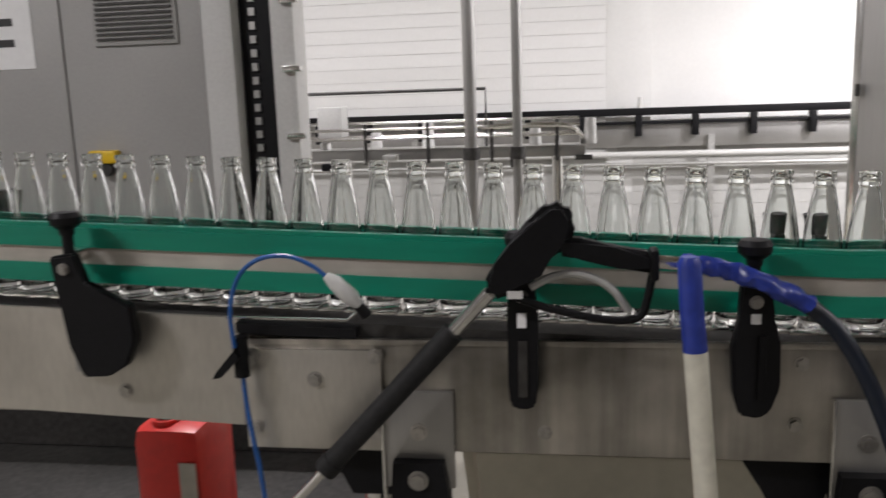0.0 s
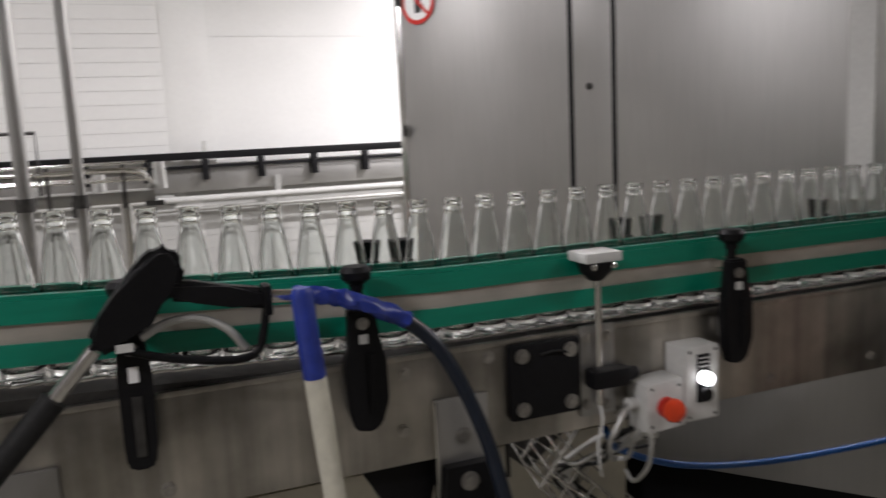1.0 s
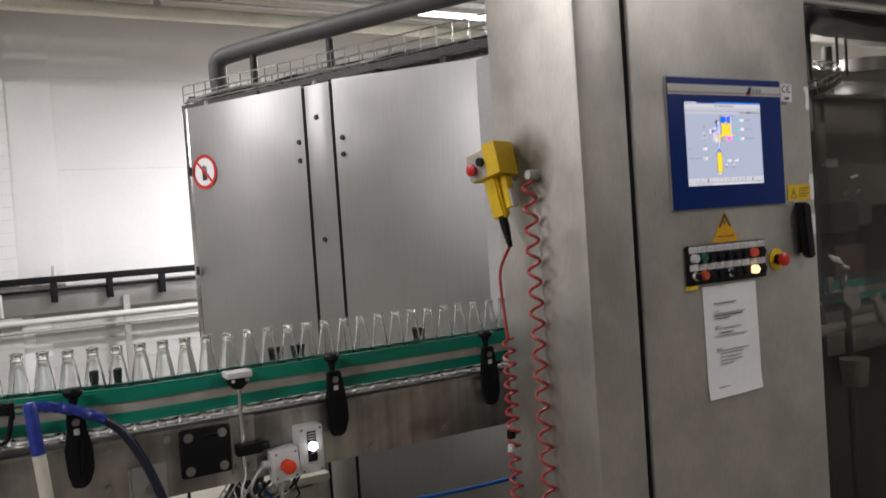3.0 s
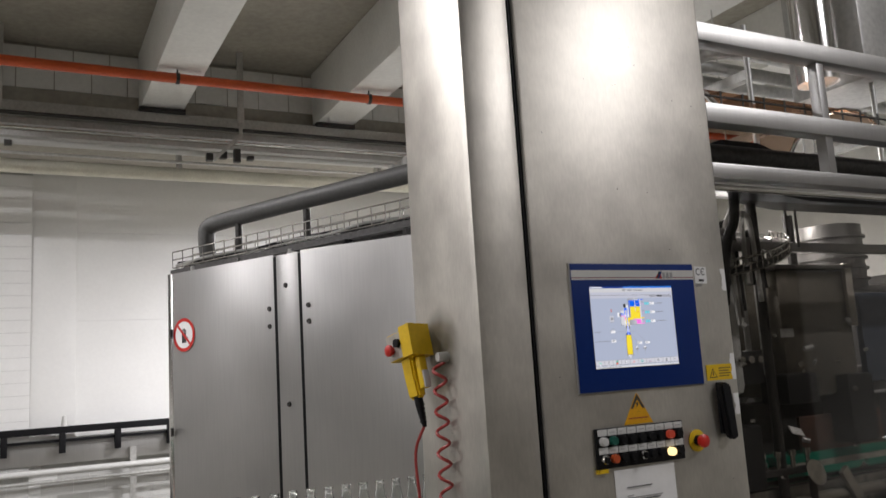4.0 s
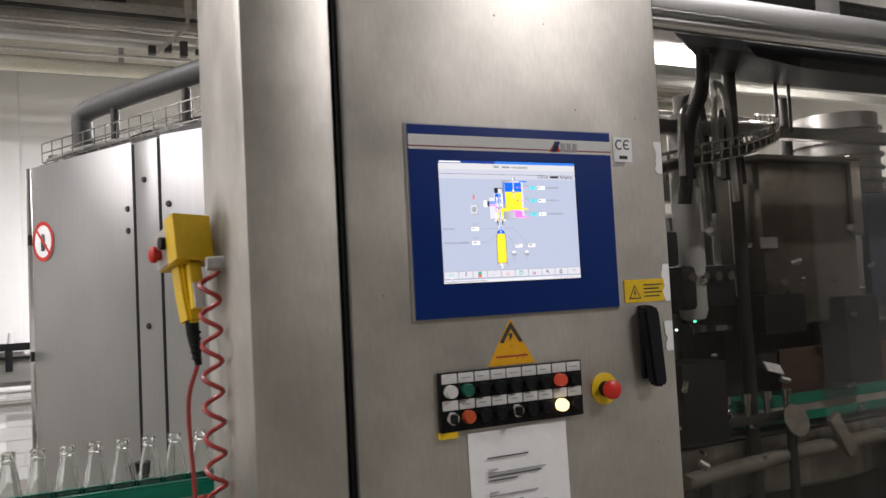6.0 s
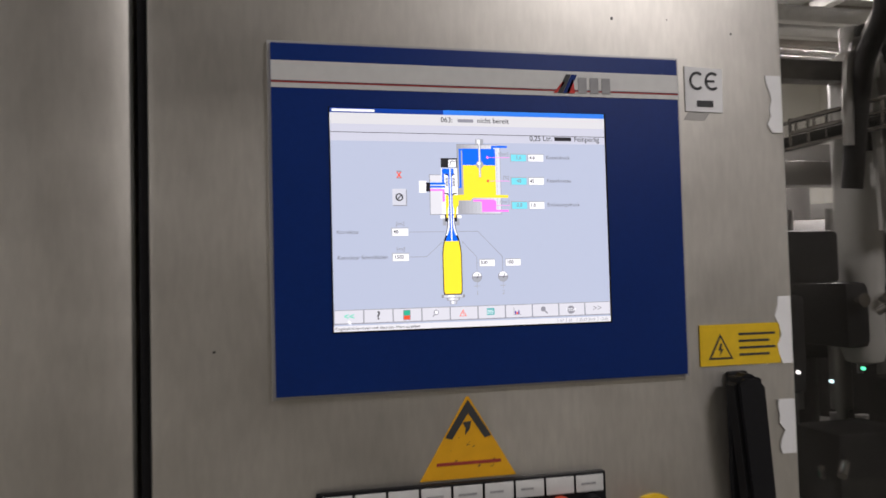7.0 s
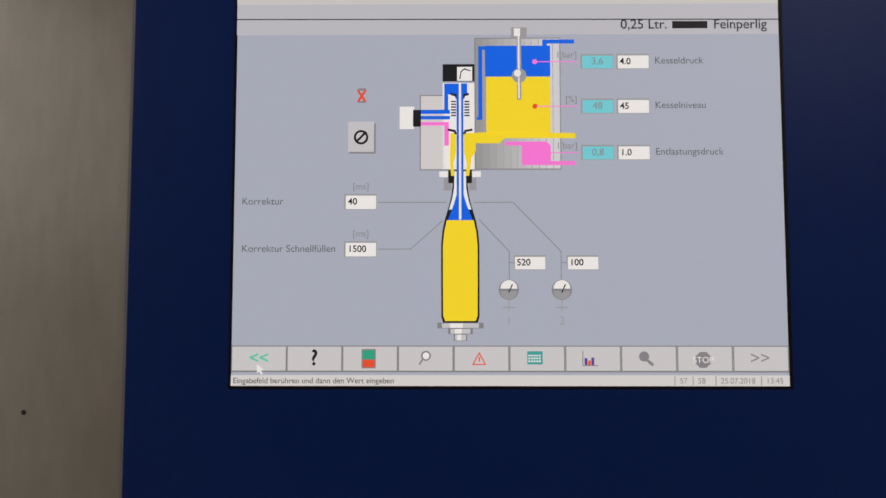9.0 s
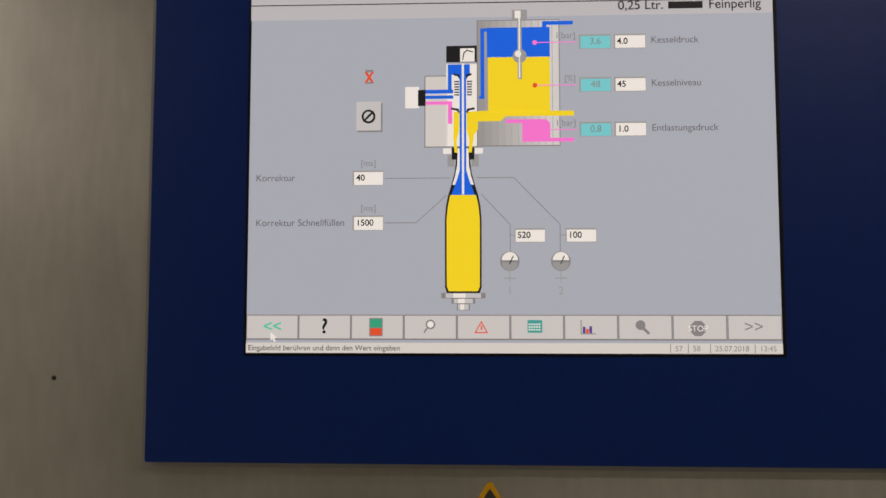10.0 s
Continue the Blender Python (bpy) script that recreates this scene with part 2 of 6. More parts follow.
# block courses in the downstand band
bm = B()
for k in range(34):
    for r in range(2):
        x = -2.0 + k * 0.32 + r * 0.16
        box(bm, x, x + 0.31, 7.335, 7.349, 4.42 + r * 0.205, 4.615 + r * 0.205)
solid("upper_blocks", bm, PLASTER, "pale concrete blocks of the upper wall band", "wall blocks", kind="stuff")

# ---- control cabinet ----
cab = thing("control_cabinet", (2.38, 1.25, 0), "tall brushed stainless steel machine cabinet with a closed door", "cabinet")
part("side_column", box(B(), 1.955, 2.116, 1.060, 1.437, 0.0, 3.1, 0.026), STEEL, cab)
part("carcass", box(B(), 2.1165, 2.80, 1.080, 1.437, 0.0, 3.098), STEEL_DULL, cab)
part("door", box(B(), 2.1265, 2.814, 1.058, 1.079, 0.12, 3.06, 0.007), STEEL, cab)
part("door_seal", box(B(), 2.1175, 2.1255, 1.068, 1.0795, 0.12, 3.06), BLACK, cab, "black rubber door seal")
part("plinth", box(B(), 2.0, 2.79, 1.10, 1.079 + 0.35, 0.0, 0.118), DARK, cab)
bm = prism(B(), [(2.716, 1.527), (2.726, 1.535), (2.744, 1.533), (2.754, 1.524), (2.764, 1.382), (2.756, 1.374), (2.738, 1.375), (2.730, 1.383)], 1.026, 1.050)
bmesh.ops.bevel(bm, geom=list(bm.edges), offset=0.005, segments=2, affect="EDGES")
handle = part("door_handle", bm, BLACK, cab, "black plastic swing handle")
part("handle_plate", box(B(), 2.724, 2.748, 1.050, 1.0578, 1.39, 1.535, 0.003), BLACK, handle)
for a, b in ((1.865, 1.80), (1.615, 1.54), (1.50, 1.44)):
    n = 7
    edge = [(2.800 - 0.012 * random.random(), a + (b - a) * k / n) for k in range(n + 1)]
    part("tape_scrap", prism(B(), [(2.8095, a), *edge, (2.8095, b)], 1.0565, 1.0578), PAPER, cab, "torn clear tape remnant on the door edge")
hatch = B()
for k in range(9):
    sweep(hatch, [(2.686 + 0.003 * k, 1.0575, 1.812), (2.694 + 0.003 * k, 1.0575, 1.822)], 0.0005, 5)
part("scratch_mark", hatch, GREY_INK, cab)
for k in range(26):
    sx, sz = random.uniform(2.13, 2.8), random.uniform(1.1, 2.6)
    if not (2.2 < sx < 2.7 and 1.3 < sz < 1.9):
        part("rust_spot", lathe(B(), [(0, 0), (random.uniform(0.0008, 0.002), 0), (0, 0.0004)], 8, Matrix.Translation((sx, 1.0578, sz)) @ Matrix.Rotation(radians(90), 4, "X")), DARK, cab)

# ---- operator panel ----
FY = 1.050
hmi = thing("operator_panel", (2.457, 1.058, 1.53), "blue framed operator touch panel with a lit screen", "touch panel")
part("mount_frame", box(B(), 2.2372, 2.6785, 1.0535, 1.0577, 1.532, 1.8795, 0.001), GREY_PAINT, hmi, "thin grey mounting edge")
plate = part("front_plate", box(B(), 2.2402, 2.675, FY, 1.0533, 1.535, 1.8765, 0.0012), BLUE, hmi, "dark blue front foil")
SILVER = material("silver_stripe", (0.62, 0.62, 0.60), 0.35, 0.2, 90, 0.03)
part("stripe", box(B(), 2.2404, 2.6748, FY - 0.0006, FY - 0.0001, 1.8395, 1.8590), SILVER, plate, "silver stripe across the head of the panel")
part("stripe_line", box(B(), 2.2404, 2.6748, FY - 0.0006, FY - 0.0001, 1.8325, 1.8375), SILVER, plate)
part("stripe_line", box(B(), 2.2404, 2.6748, FY - 0.0009, FY - 0.0005, 1.8373, 1.8388), RED_CABLE, plate)
# maker's mark: slanted bars and plain dark strokes
for x, w, top, m in ((2.530, 0.0035, 1.847, RED), (2.5345, 0.0055, 1.8555, INK), (2.5405, 0.0065, 1.8555, BLUE)):
    part("mark_bar", prism(B(), [(x, 1.8355), (x + w, 1.8355), (x + w + 0.010, top), (x + 0.010, top)], FY - 0.0013, FY - 0.0007), m, plate)
part("mark_bar", prism(B(), [(2.5445, 1.8355), (2.5540, 1.8355), (2.5525, 1.850), (2.5515, 1.850)], FY - 0.0013, FY - 0.0007), RED, plate)
for x in (2.558, 2.5715, 2.585):
    part("mark_block", box(B(), x, x + 0.0095, FY - 0.0013, FY - 0.0007, 1.8358, 1.8525), GREY_INK, plate)

PX, PZ, PU, PTOP = 2.2962, 1.595, 0.2898 / 987.0, 1.8135   # screen's left, bottom and top edge, metres for one drawing unit
part("bezel", box(B(), PX - 0.0015, PX + 0.2920, FY - 0.0004, FY - 0.0001, PZ - 0.0015, PTOP + 0.0015), BLACK, hmi, "dark recessed rim round the screen")


def su(u, v):
    """A place on the screen from drawing units: u to the right, v downwards."""
    far = 1 + 2.4126e-5 * v
    return (2.171446 + 2.98455e-4 * u + 5.8456e-5 * v) / far, (1.7992 - 2.60495e-4 * v) / far


EMIT = {}


def glow(rgb):
    if rgb not in EMIT:
        EMIT[rgb] = lit("screen_colour", rgb, 1.18)
    return EMIT[rgb]


SY = FY - 0.0008
screen = part("screen", box(B(), PX, PX + 0.2898, SY, FY - 0.0005, PZ, PTOP), lit("screen_grey", (0.375, 0.415, 0.52), 1.18), hmi, "lit grey process screen of a bottle filler")
GREY, WHITE, NAVY, SKY, SUN, PINK, CYAN, COAL, SMOKE = (0.52, 0.53, 0.58), (0.80, 0.80, 0.83), (0.0, 0.02, 0.12), (0.0, 0.12, 0.80), (0.86, 0.66, 0.03), (0.90, 0.18, 0.68), (0.15, 0.58, 0.68), (0.012, 0.012, 0.015), (0.22, 0.22, 0.25)
INKY = (0.11, 0.11, 0.13)
RUST, LEAF, FOG = (0.75, 0.08, 0.03), (0.02, 0.35, 0.22), (0.30, 0.31, 0.34)


def area(name, rgb, u0, v0, u1, v1, layer=1):
    x0, z1 = su(u0, v0)
    x1, z0 = su(u1, v1)
    return part(name, box(B(), x0, x1, SY - 0.0002 * layer, SY - 0.0002 * layer + 0.00015, z0, z1), glow(rgb), screen)


def shape(name, rgb, pts, layer=1):
    return part(name, prism(B(), [su(*p) for p in pts], SY - 0.0002 * layer, SY - 0.0002 * layer + 0.00015), glow(rgb), screen)


def stroke(name, rgb, pts, w=2.0, layer=2):
    bm = B()
    for (u0, v0), (u1, v1) in zip(pts, pts[1:]):
        d = Vector((u1 - u0, v1 - v0)).normalized() * w / 2
        n = Vector((-d.y, d.x))
        q = [su(u0 - d.x + n.x, v0 - d.y + n.y), su(u1 + d.x + n.x, v1 + d.y + n.y), su(u1 + d.x - n.x, v1 + d.y - n.y), su(u0 - d.x - n.x, v0 - d.y - n.y)]
        prism(bm, q, SY - 0.0002 * layer, SY - 0.0002 * layer + 0.00012)
    return part(name, bm, glow(rgb), screen)


def ring(u, v, r, a0=0, a1=360, n=24):
    return [(u + r * math.cos(radians(a0 + (a1 - a0) * k / n)), v + r * math.sin(radians(a0 + (a1 - a0) * k / n))) for k in range(n + (0 if a1 - a0 == 360 else 1))]


def lettering(body, size, at, mat, parent, align="LEFT", bold=0.0, name="lettering", wide=1.0):
    cu = bpy.data.curves.new("lettering", "FONT")
    cu.body, cu.size, cu.align_x, cu.offset = body, size, align, bold
    ob = bpy.data.objects.new("lettering", cu)
    me = bpy.data.meshes.new_from_object(ob)
    bpy.data.objects.remove(ob)
    m = Matrix.Translation(Vector(at) - ORIGIN[parent.name]) @ Matrix.Rotation(radians(90), 4, "X") @ Matrix.Diagonal((wide, 1, 1, 1))
    me.transform(m)
    me.materials.clear()
    me.materials.append(mat)
    o = new(name, me)
    o.parent = parent
    ORIGIN[o.name] = ORIGIN[parent.name]
    return o


def say(body, u, v, size, rgb=COAL, align="LEFT", bold=0.0, wide=1.0):
    x, z = su(u, v)
    return lettering(body, size * PU * 1.38, (x, SY - 0.0009, z), glow(rgb), screen, align, bold, wide=wide)


# head of the screen
area("title_bar", (0.0, 0.03, 0.22), 418, -49, 800, -33)
area("title_bar", (0.02, 0.16, 0.62), 800, -49, 1388, -33)
area("title_text", WHITE, 424, -45, 566, -37, 2)
area("message_bar", (0.55, 0.55, 0.56), 417, -33, 1389, 3)
say("063:", 790, -8, 18, bold=0.00005)
area("message_word", SMOKE, 850, -20, 905, -9, 2)
say("nicht bereit", 918, -8, 18, bold=0.00005)
area("head_band", (0.47, 0.48, 0.55), 417, 3, 1389, 58)
stroke("rule", COAL, [(418, 30), (1388, 32)], 1.8)
say("0,25 Ltr.", 1106, 49, 18, bold=0.00005)
area("product_word", COAL, 1199, 35, 1262, 48, 2)
say("Feinperlig", 1272, 49, 18, bold=0.00005)
# tank and valve
area("tank_wall", SMOKE, 844, 64, 999, 301)
for k in range(12):
    tone = 0.30 + 0.03 * min(k, 10)
    area("tank_wall", (tone, tone * 1.02, tone * 1.10), 846 + 12.6 * k, 66, 846 + 12.6 * (k + 1), 299, 2)
area("tank_gas", SKY, 863, 79, 980, 135, 3)
area("tank_liquid", SUN, 865, 134, 980, 238, 3)
shape("liquid_pipe", SUN, [(832, 236), (866, 234), (1024, 236), (1024, 245), (898, 245), (888, 254), (846, 254), (846, 268), (832, 290)], 3)
shape("gas_pipe", SKY, [(966, 80), (966, 68), (1023, 68), (1023, 75), (974, 75), (974, 80)], 3)
shape("gas_pipe", SKY, [(848, 212), (848, 207), (851, 207), (851, 80), (866, 80), (866, 86), (858, 86), (858, 212)], 3)
shape("relief_tank", PINK, [(898, 258), (898, 251), (972, 251), (980, 258), (980, 286), (1024, 286), (1024, 293), (928, 293), (928, 258)], 3)
area("valve_block", WHITE, 787, 146, 844, 300, 2)
area("valve_edge", SMOKE, 746, 167, 845, 302, 1)
area("valve_block", (0.60, 0.60, 0.63), 748, 169, 790, 300, 2)
area("valve_port", WHITE, 710, 188, 736, 228, 2)
area("valve_port", COAL, 734, 194, 748, 224, 3)
area("valve_head", COAL, 787, 112, 844, 143, 3)
area("valve_head", WHITE, 813, 117, 840, 142, 4)
stroke("valve_lever", COAL, [(818, 138), (820, 126), (826, 121), (836, 124)], 2, 5)
area("gas_pipe", SKY, 790, 147, 831, 166, 3)
area("gas_pipe", SKY, 790, 166, 797, 200, 3)
area("gas_pipe", SKY, 748, 194, 800, 201, 3)
area("gas_pipe", SKY, 748, 205, 800, 211, 3)
area("relief_pipe", PINK, 748, 216, 798, 222, 3)
area("relief_pipe", PINK, 790, 216, 798, 258, 3)
for k in range(6):
    area("spring", COAL, 802, 178 + 5 * k, 811, 180.5 + 5 * k, 4)
    area("spring", COAL, 826, 178 + 5 * k, 835, 180.5 + 5 * k, 4)
stroke("seal", COAL, [(803, 166), (810, 168), (812, 172)], 4, 4)
stroke("seal", COAL, [(832, 166), (826, 168), (824, 172)], 4, 4)
stroke("seal", COAL, [(798, 230), (808, 232), (810, 236)], 4, 4)
stroke("seal", COAL, [(838, 230), (828, 232), (826, 236)], 4, 4)
shape("valve_liquid", SUN, [(801, 236), (811, 236), (811, 270), (806, 290), (808, 312), (802, 312), (800, 285)], 4)
shape("valve_liquid", SUN, [(833, 236), (825, 236), (825, 270), (830, 290), (828, 312), (834, 312), (838, 285)], 4)
area("clamp", COAL, 797, 302, 810, 325, 3)
area("clamp", COAL, 826, 302, 839, 325, 3)
area("clamp_jaw", WHITE, 781, 304, 796, 314, 3)
area("clamp_jaw", WHITE, 840, 304, 855, 314, 3)
area("clamp_jaw", FOG, 789, 316, 802, 338, 2)
area("clamp_jaw", FOG, 834, 316, 847, 338, 2)
half = [(12, 302), (13.5, 330), (16, 350), (22, 372), (28, 392), (32, 412), (34, 436), (34, 500), (33.8, 562), (30, 574)]
shape("bottle_outline", COAL, [(818 - w, v) for w, v in half] + [(818 + w, v) for w, v in half[::-1]], 3)
half = [(24, 391), (28.5, 412), (30.8, 436), (30.8, 500), (30.5, 560), (27, 569)]
shape("bottle_fill", SUN, [(818 - w, v) for w, v in half] + [(818 + w, v) for w, v in half[::-1]], 4)
shape("neck_space", WHITE, [(808, 304), (828, 304), (829, 335), (833, 356), (838, 372), (798, 372), (803, 356), (807, 335)], 4)
shape("neck_gas", SKY, [(812, 345), (824, 345), (829, 362), (840, 391), (796, 391), (807, 362)], 5)
area("fill_tube", SKY, 812, 150, 824, 362, 5)
area("fill_tube", WHITE, 816, 146, 820, 390, 6)
for k, (w, v0, v1) in enumerate(((41, 572, 582), (22, 582, 592), (12, 592, 604))):
    area("lift_plate", SMOKE, 818 - w, v0, 818 + w, v1, 4)
    area("lift_plate", GREY, 818 - w * 0.8, v0 + 1, 818 + w * 0.8, v1 - 1, 4.5)
    area("lift_plate", WHITE, 818 - w * 0.45, v0 + 1, 818 + w * 0.1, v1 - 1, 5)
area("float_stem", FOG, 920, 62, 928, 176, 4)
area("float_stem", WHITE, 922, 62, 925, 174, 5)
area("float_cap", FOG, 910, 46, 938, 64, 4)
area("float_cap", WHITE, 915, 48, 926, 62, 5)
shape("float_ball", FOG, ring(924, 133, 13), 5)
shape("float_ball", WHITE, ring(921, 129, 6), 6)
# values on the right
for v, name, a, b, unit, dot in ((108, "Kesseldruck", "3,6", "4.0", "I[bar]", PINK), (188, "Kesselniveau", "48", "45", "[%]", RUST), (271, "Entlastungsdruck", "0,8", "1.0", "I[bar]", PINK)):
    shape("probe_dot", dot, ring(952, v, 4.5, n=12), 4)
    stroke("probe_line", PINK, [(956, v), (1028, v)], 1.5, 4)
    say(unit, 1028, v - 7, 12, SMOKE, "RIGHT")
    area("field_edge", FOG, 1034, v - 14, 1093, v + 13, 2)
    area("field", CYAN, 1037, v - 11, 1092, v + 12, 3)
    say(a, 1064, v + 5, 13, SMOKE, "CENTER")
    area("field_edge", FOG, 1098, v - 14, 1157, v + 13, 2)
    area("field", WHITE, 1101, v - 11, 1156, v + 12, 3)
    say(b, 1104, v + 5, 12, COAL, bold=0.00008)
    say(name, 1166, v + 4, 13, INKY)
# values on the left
for v, name, a in ((358, "Korrektur", "40"), (442, "Korrektur Schnellfüllen", "1500")):
    say(name, 428, v + 5, 13, INKY)
    say("[ms]", 641, v - 22, 12, SMOKE, "CENTER")
    area("field_edge", FOG, 611, v - 14, 669, v + 14, 2)
    area("field", WHITE, 614, v - 11, 668, v + 13, 3)
    say(a, 618, v + 5, 12, COAL, bold=0.00008)
stroke("leader", SMOKE, [(672, 359), (793, 359)], 1.4)
stroke("leader", SMOKE, [(672, 442), (730, 442), (786, 392)], 1.4)
stroke("leader", SMOKE, [(843, 359), (912, 359), (997, 446), (997, 497)], 1.4)
stroke("leader", SMOKE, [(852, 390), (905, 446), (905, 497)], 1.4)
for u, a, k in ((914, "520", "1"), (1008, "100", "2")):
    area("field_edge", FOG, u - 1, 453, u + 56, 479, 2)
    area("field", WHITE, u + 1, 456, u + 55, 478, 3)
    say(a, u + 4, 471, 12, COAL, bold=0.00008)
    shape("gauge", SMOKE, ring(u - 10, 514, 18), 3)
    shape("gauge", FOG, ring(u - 10, 516, 15, 0, 180), 4)
    shape("gauge", WHITE, ring(u - 10, 512, 15, 180, 360), 4)
    stroke("gauge_hand", COAL, [(u - 10, 518), (u - 4, 505)], 2, 5)
    stroke("gauge_foot", FOG, [(u - 20, 545), (u, 545)], 2)
    stroke("gauge_foot", FOG, [(u - 10, 533), (u - 10, 552)], 1.6)
    stroke("leader", SMOKE, [(u - 10, 466), (u, 466)], 1.2)
    say(k, u - 10, 575, 15, FOG, "CENTER")
stroke("hour_mark", RUST, [(636, 160), (648, 178)], 4, 3)
stroke("hour_mark", RUST, [(648, 160), (636, 178)], 4, 3)
area("hour_mark", SMOKE, 635, 155, 650, 159, 3)
area("hour_mark", SMOKE, 635, 178, 650, 181, 3)
area("key_shadow", SMOKE, 620, 218, 667, 272, 2)
area("key", GREY, 618, 215, 664, 269, 3)
shape("key_sign", COAL, ring(641, 243, 13), 4)
shape("key_sign", GREY, ring(641, 243, 9), 5)
stroke("key_sign", COAL, [(633, 251), (649, 235)], 4, 6)
# key row
for k in range(10):
    u = 412 + 98.6 * k
    area("key_edge", SMOKE, u, 612, u + 98.4, 659, 2)
    area("key", (0.56, 0.56, 0.60), u + 1.5, 614, u + 96, 656, 3)
say("<<", 461, 644, 22, (0.05, 0.55, 0.38), "CENTER", 0.0001)
say("?", 559, 646, 28, COAL, "CENTER", 0.0002)
area("key_icon", SMOKE, 643, 618, 668, 652, 4)
area("key_icon", LEAF, 645, 620, 666, 636, 5)
area("key_icon", RUST, 645, 637, 666, 650, 5)
shape("key_icon", SMOKE, ring(757, 630, 9, n=14), 4)
shape("key_icon", WHITE, ring(757, 630, 6, n=14), 5)
stroke("key_icon", SMOKE, [(751, 636), (746, 644)], 3, 4)
stroke("key_icon", RUST, [(840, 645), (851, 625), (862, 645), (840, 645)], 2, 4)
area("key_icon", RUST, 850, 632, 852.5, 640, 4)
area("key_icon", (0.03, 0.33, 0.33), 936, 622, 963, 645, 4)
for r in range(3):
    for c in range(5):
        area("key_icon", WHITE, 938 + 4.6 * c, 628 + 5 * r, 941 + 4.6 * c, 631 + 5 * r, 5)
stroke("key_icon", SMOKE, [(1034, 622), (1034, 647), (1060, 647)], 1.6, 4)
for c, (h, rgb) in enumerate(((12, (0.1, 0.05, 0.3)), (8, RUST), (13, (0.1, 0.05, 0.3)))):
    area("key_icon", rgb, 1037 + 6 * c, 646 - h, 1042 + 6 * c, 646, 4)
shape("key_icon", SMOKE, ring(1142, 631, 9, n=16), 4)
stroke("key_icon", SMOKE, [(1146, 636), (1156, 645)], 5, 4)
shape("key_icon", SMOKE, ring(1246, 637, 15, 22.5, 382.5, 8), 4)
say("STOP", 1246, 642, 11, WHITE, "CENTER")
say(">>", 1346, 644, 22, SMOKE, "CENTER")
shape("pointer", WHITE, [(458, 645), (458, 660), (462, 657), (465, 663), (468, 661), (465, 656), (470, 655)], 6)
area("status_bar", (0.62, 0.62, 0.64), 411, 664, 1398, 683, 2)
say("Eingabefeld berühren und dann den Wert eingeben", 415, 678, 10, COAL)
for u, word in ((1204, "57"), (1236, "58"), (1276, "25.07.2018"), (1356, "13:45")):
    say(word, u, 678, 10, SMOKE)
    stroke("status_rule", SMOKE, [(u - 8, 666), (u - 8, 681)], 1.2, 3)

# ---- signs and controls on the door ----
ce = thing("conformity_sticker", (2.71, 1.0578, 1.83), "small white conformity sticker with black letters", "sticker")
part("sticker", prism(B(), [(2.688, 1.822), (2.734, 1.821), (2.735, 1.870), (2.688, 1.872)], 1.0568, 1.0577), PAPER, ce)
for u in (2.703, 2.722):
    r0, r1 = 0.0095, 0.0068
    pts = [(u + r0 * math.cos(radians(a)), 1.856 + r0 * 1.1 * math.sin(radians(a))) for a in range(50, 311, 20)]
    pts += [(u + r1 * math.cos(radians(a)), 1.856 + r1 * 1.1 * math.sin(radians(a))) for a in range(310, 49, -20)]
    part("letter", prism(B(), pts, 1.0563, 1.0567), INK, ce)
part("letter", box(B(), 2.7135, 2.7245, 1.0563, 1.0567, 1.8546, 1.8572), INK, ce)
part("print_bar", box(B(), 2.702, 2.722, 1.0563, 1.0567, 1.827, 1.834), INK, ce)

vl = thing("voltage_sticker", (2.745, 1.0578, 1.55), "yellow voltage warning sticker above the door handle", "sticker")
part("sticker", prism(B(), [(2.694, 1.541), (2.794, 1.541), (2.794, 1.586), (2.694, 1.586)], 1.0566, 1.0577), YELLOW, vl)
tri_o = [(2.704, 1.548), (2.734, 1.548), (2.719, 1.576)]
part("pictogram", prism(B(), tri_o, 1.0561, 1.0565), INK, vl)
part("pictogram", prism(B(), [(2.7075, 1.5502), (2.7305, 1.5502), (2.719, 1.5715)], 1.0557, 1.056), YELLOW, vl)
part("pictogram", prism(B(), [(2.7185, 1.5655), (2.7155, 1.5575), (2.7185, 1.5582), (2.7172, 1.5518), (2.7222, 1.5598), (2.7193, 1.5592), (2.7208, 1.5655)], 1.0553, 1.0556), INK, vl)
for k in range(4):
    part("print_bar", box(B(), 2.742, 2.788 - 0.008 * (k % 2), 1.0561, 1.0565, 1.5735 - 0.0075 * k, 1.5760 - 0.0075 * k), INK, vl)

wt = thing("warning_triangle", (2.429, 1.0578, 1.444), "scuffed orange-yellow warning triangle sticker under the panel", "sticker")
part("sticker", prism(B(), [(2.379, 1.443), (2.479, 1.443), (2.4310, 1.5245), (2.4285, 1.5245)], 1.0566, 1.0577), material("amber_sticker", (0.72, 0.36, 0.005), 0.4, 0, 60, 0.05, 0, 0.15), wt)
part("pictogram", prism(B(), [(2.4298, 1.5215), (2.4215, 1.509), (2.4055, 1.4845), (2.4125, 1.4825), (2.4298, 1.508), (2.4465, 1.4825), (2.4535, 1.4845), (2.4380, 1.509)], 1.0561, 1.0565), INK, wt)
part("pictogram", prism(B(), [(2.424, 1.499), (2.433, 1.500), (2.431, 1.492), (2.426, 1.486), (2.427, 1.493)], 1.0561, 1.0565), INK, wt)
for k in range(14):
    a, b = random.uniform(2.40, 2.455), random.uniform(1.452, 1.49)
    part("scuff", prism(B(), [(a, b), (a + random.uniform(0.001, 0.005), b + 0.0006), (a + 0.002, b + random.uniform(0.001, 0.0025))], 1.0561, 1.0565), INK, wt)
part("print_bar", box(B(), 2.396, 2.463, 1.0561, 1.0565, 1.457, 1.460), RED_CABLE, wt)

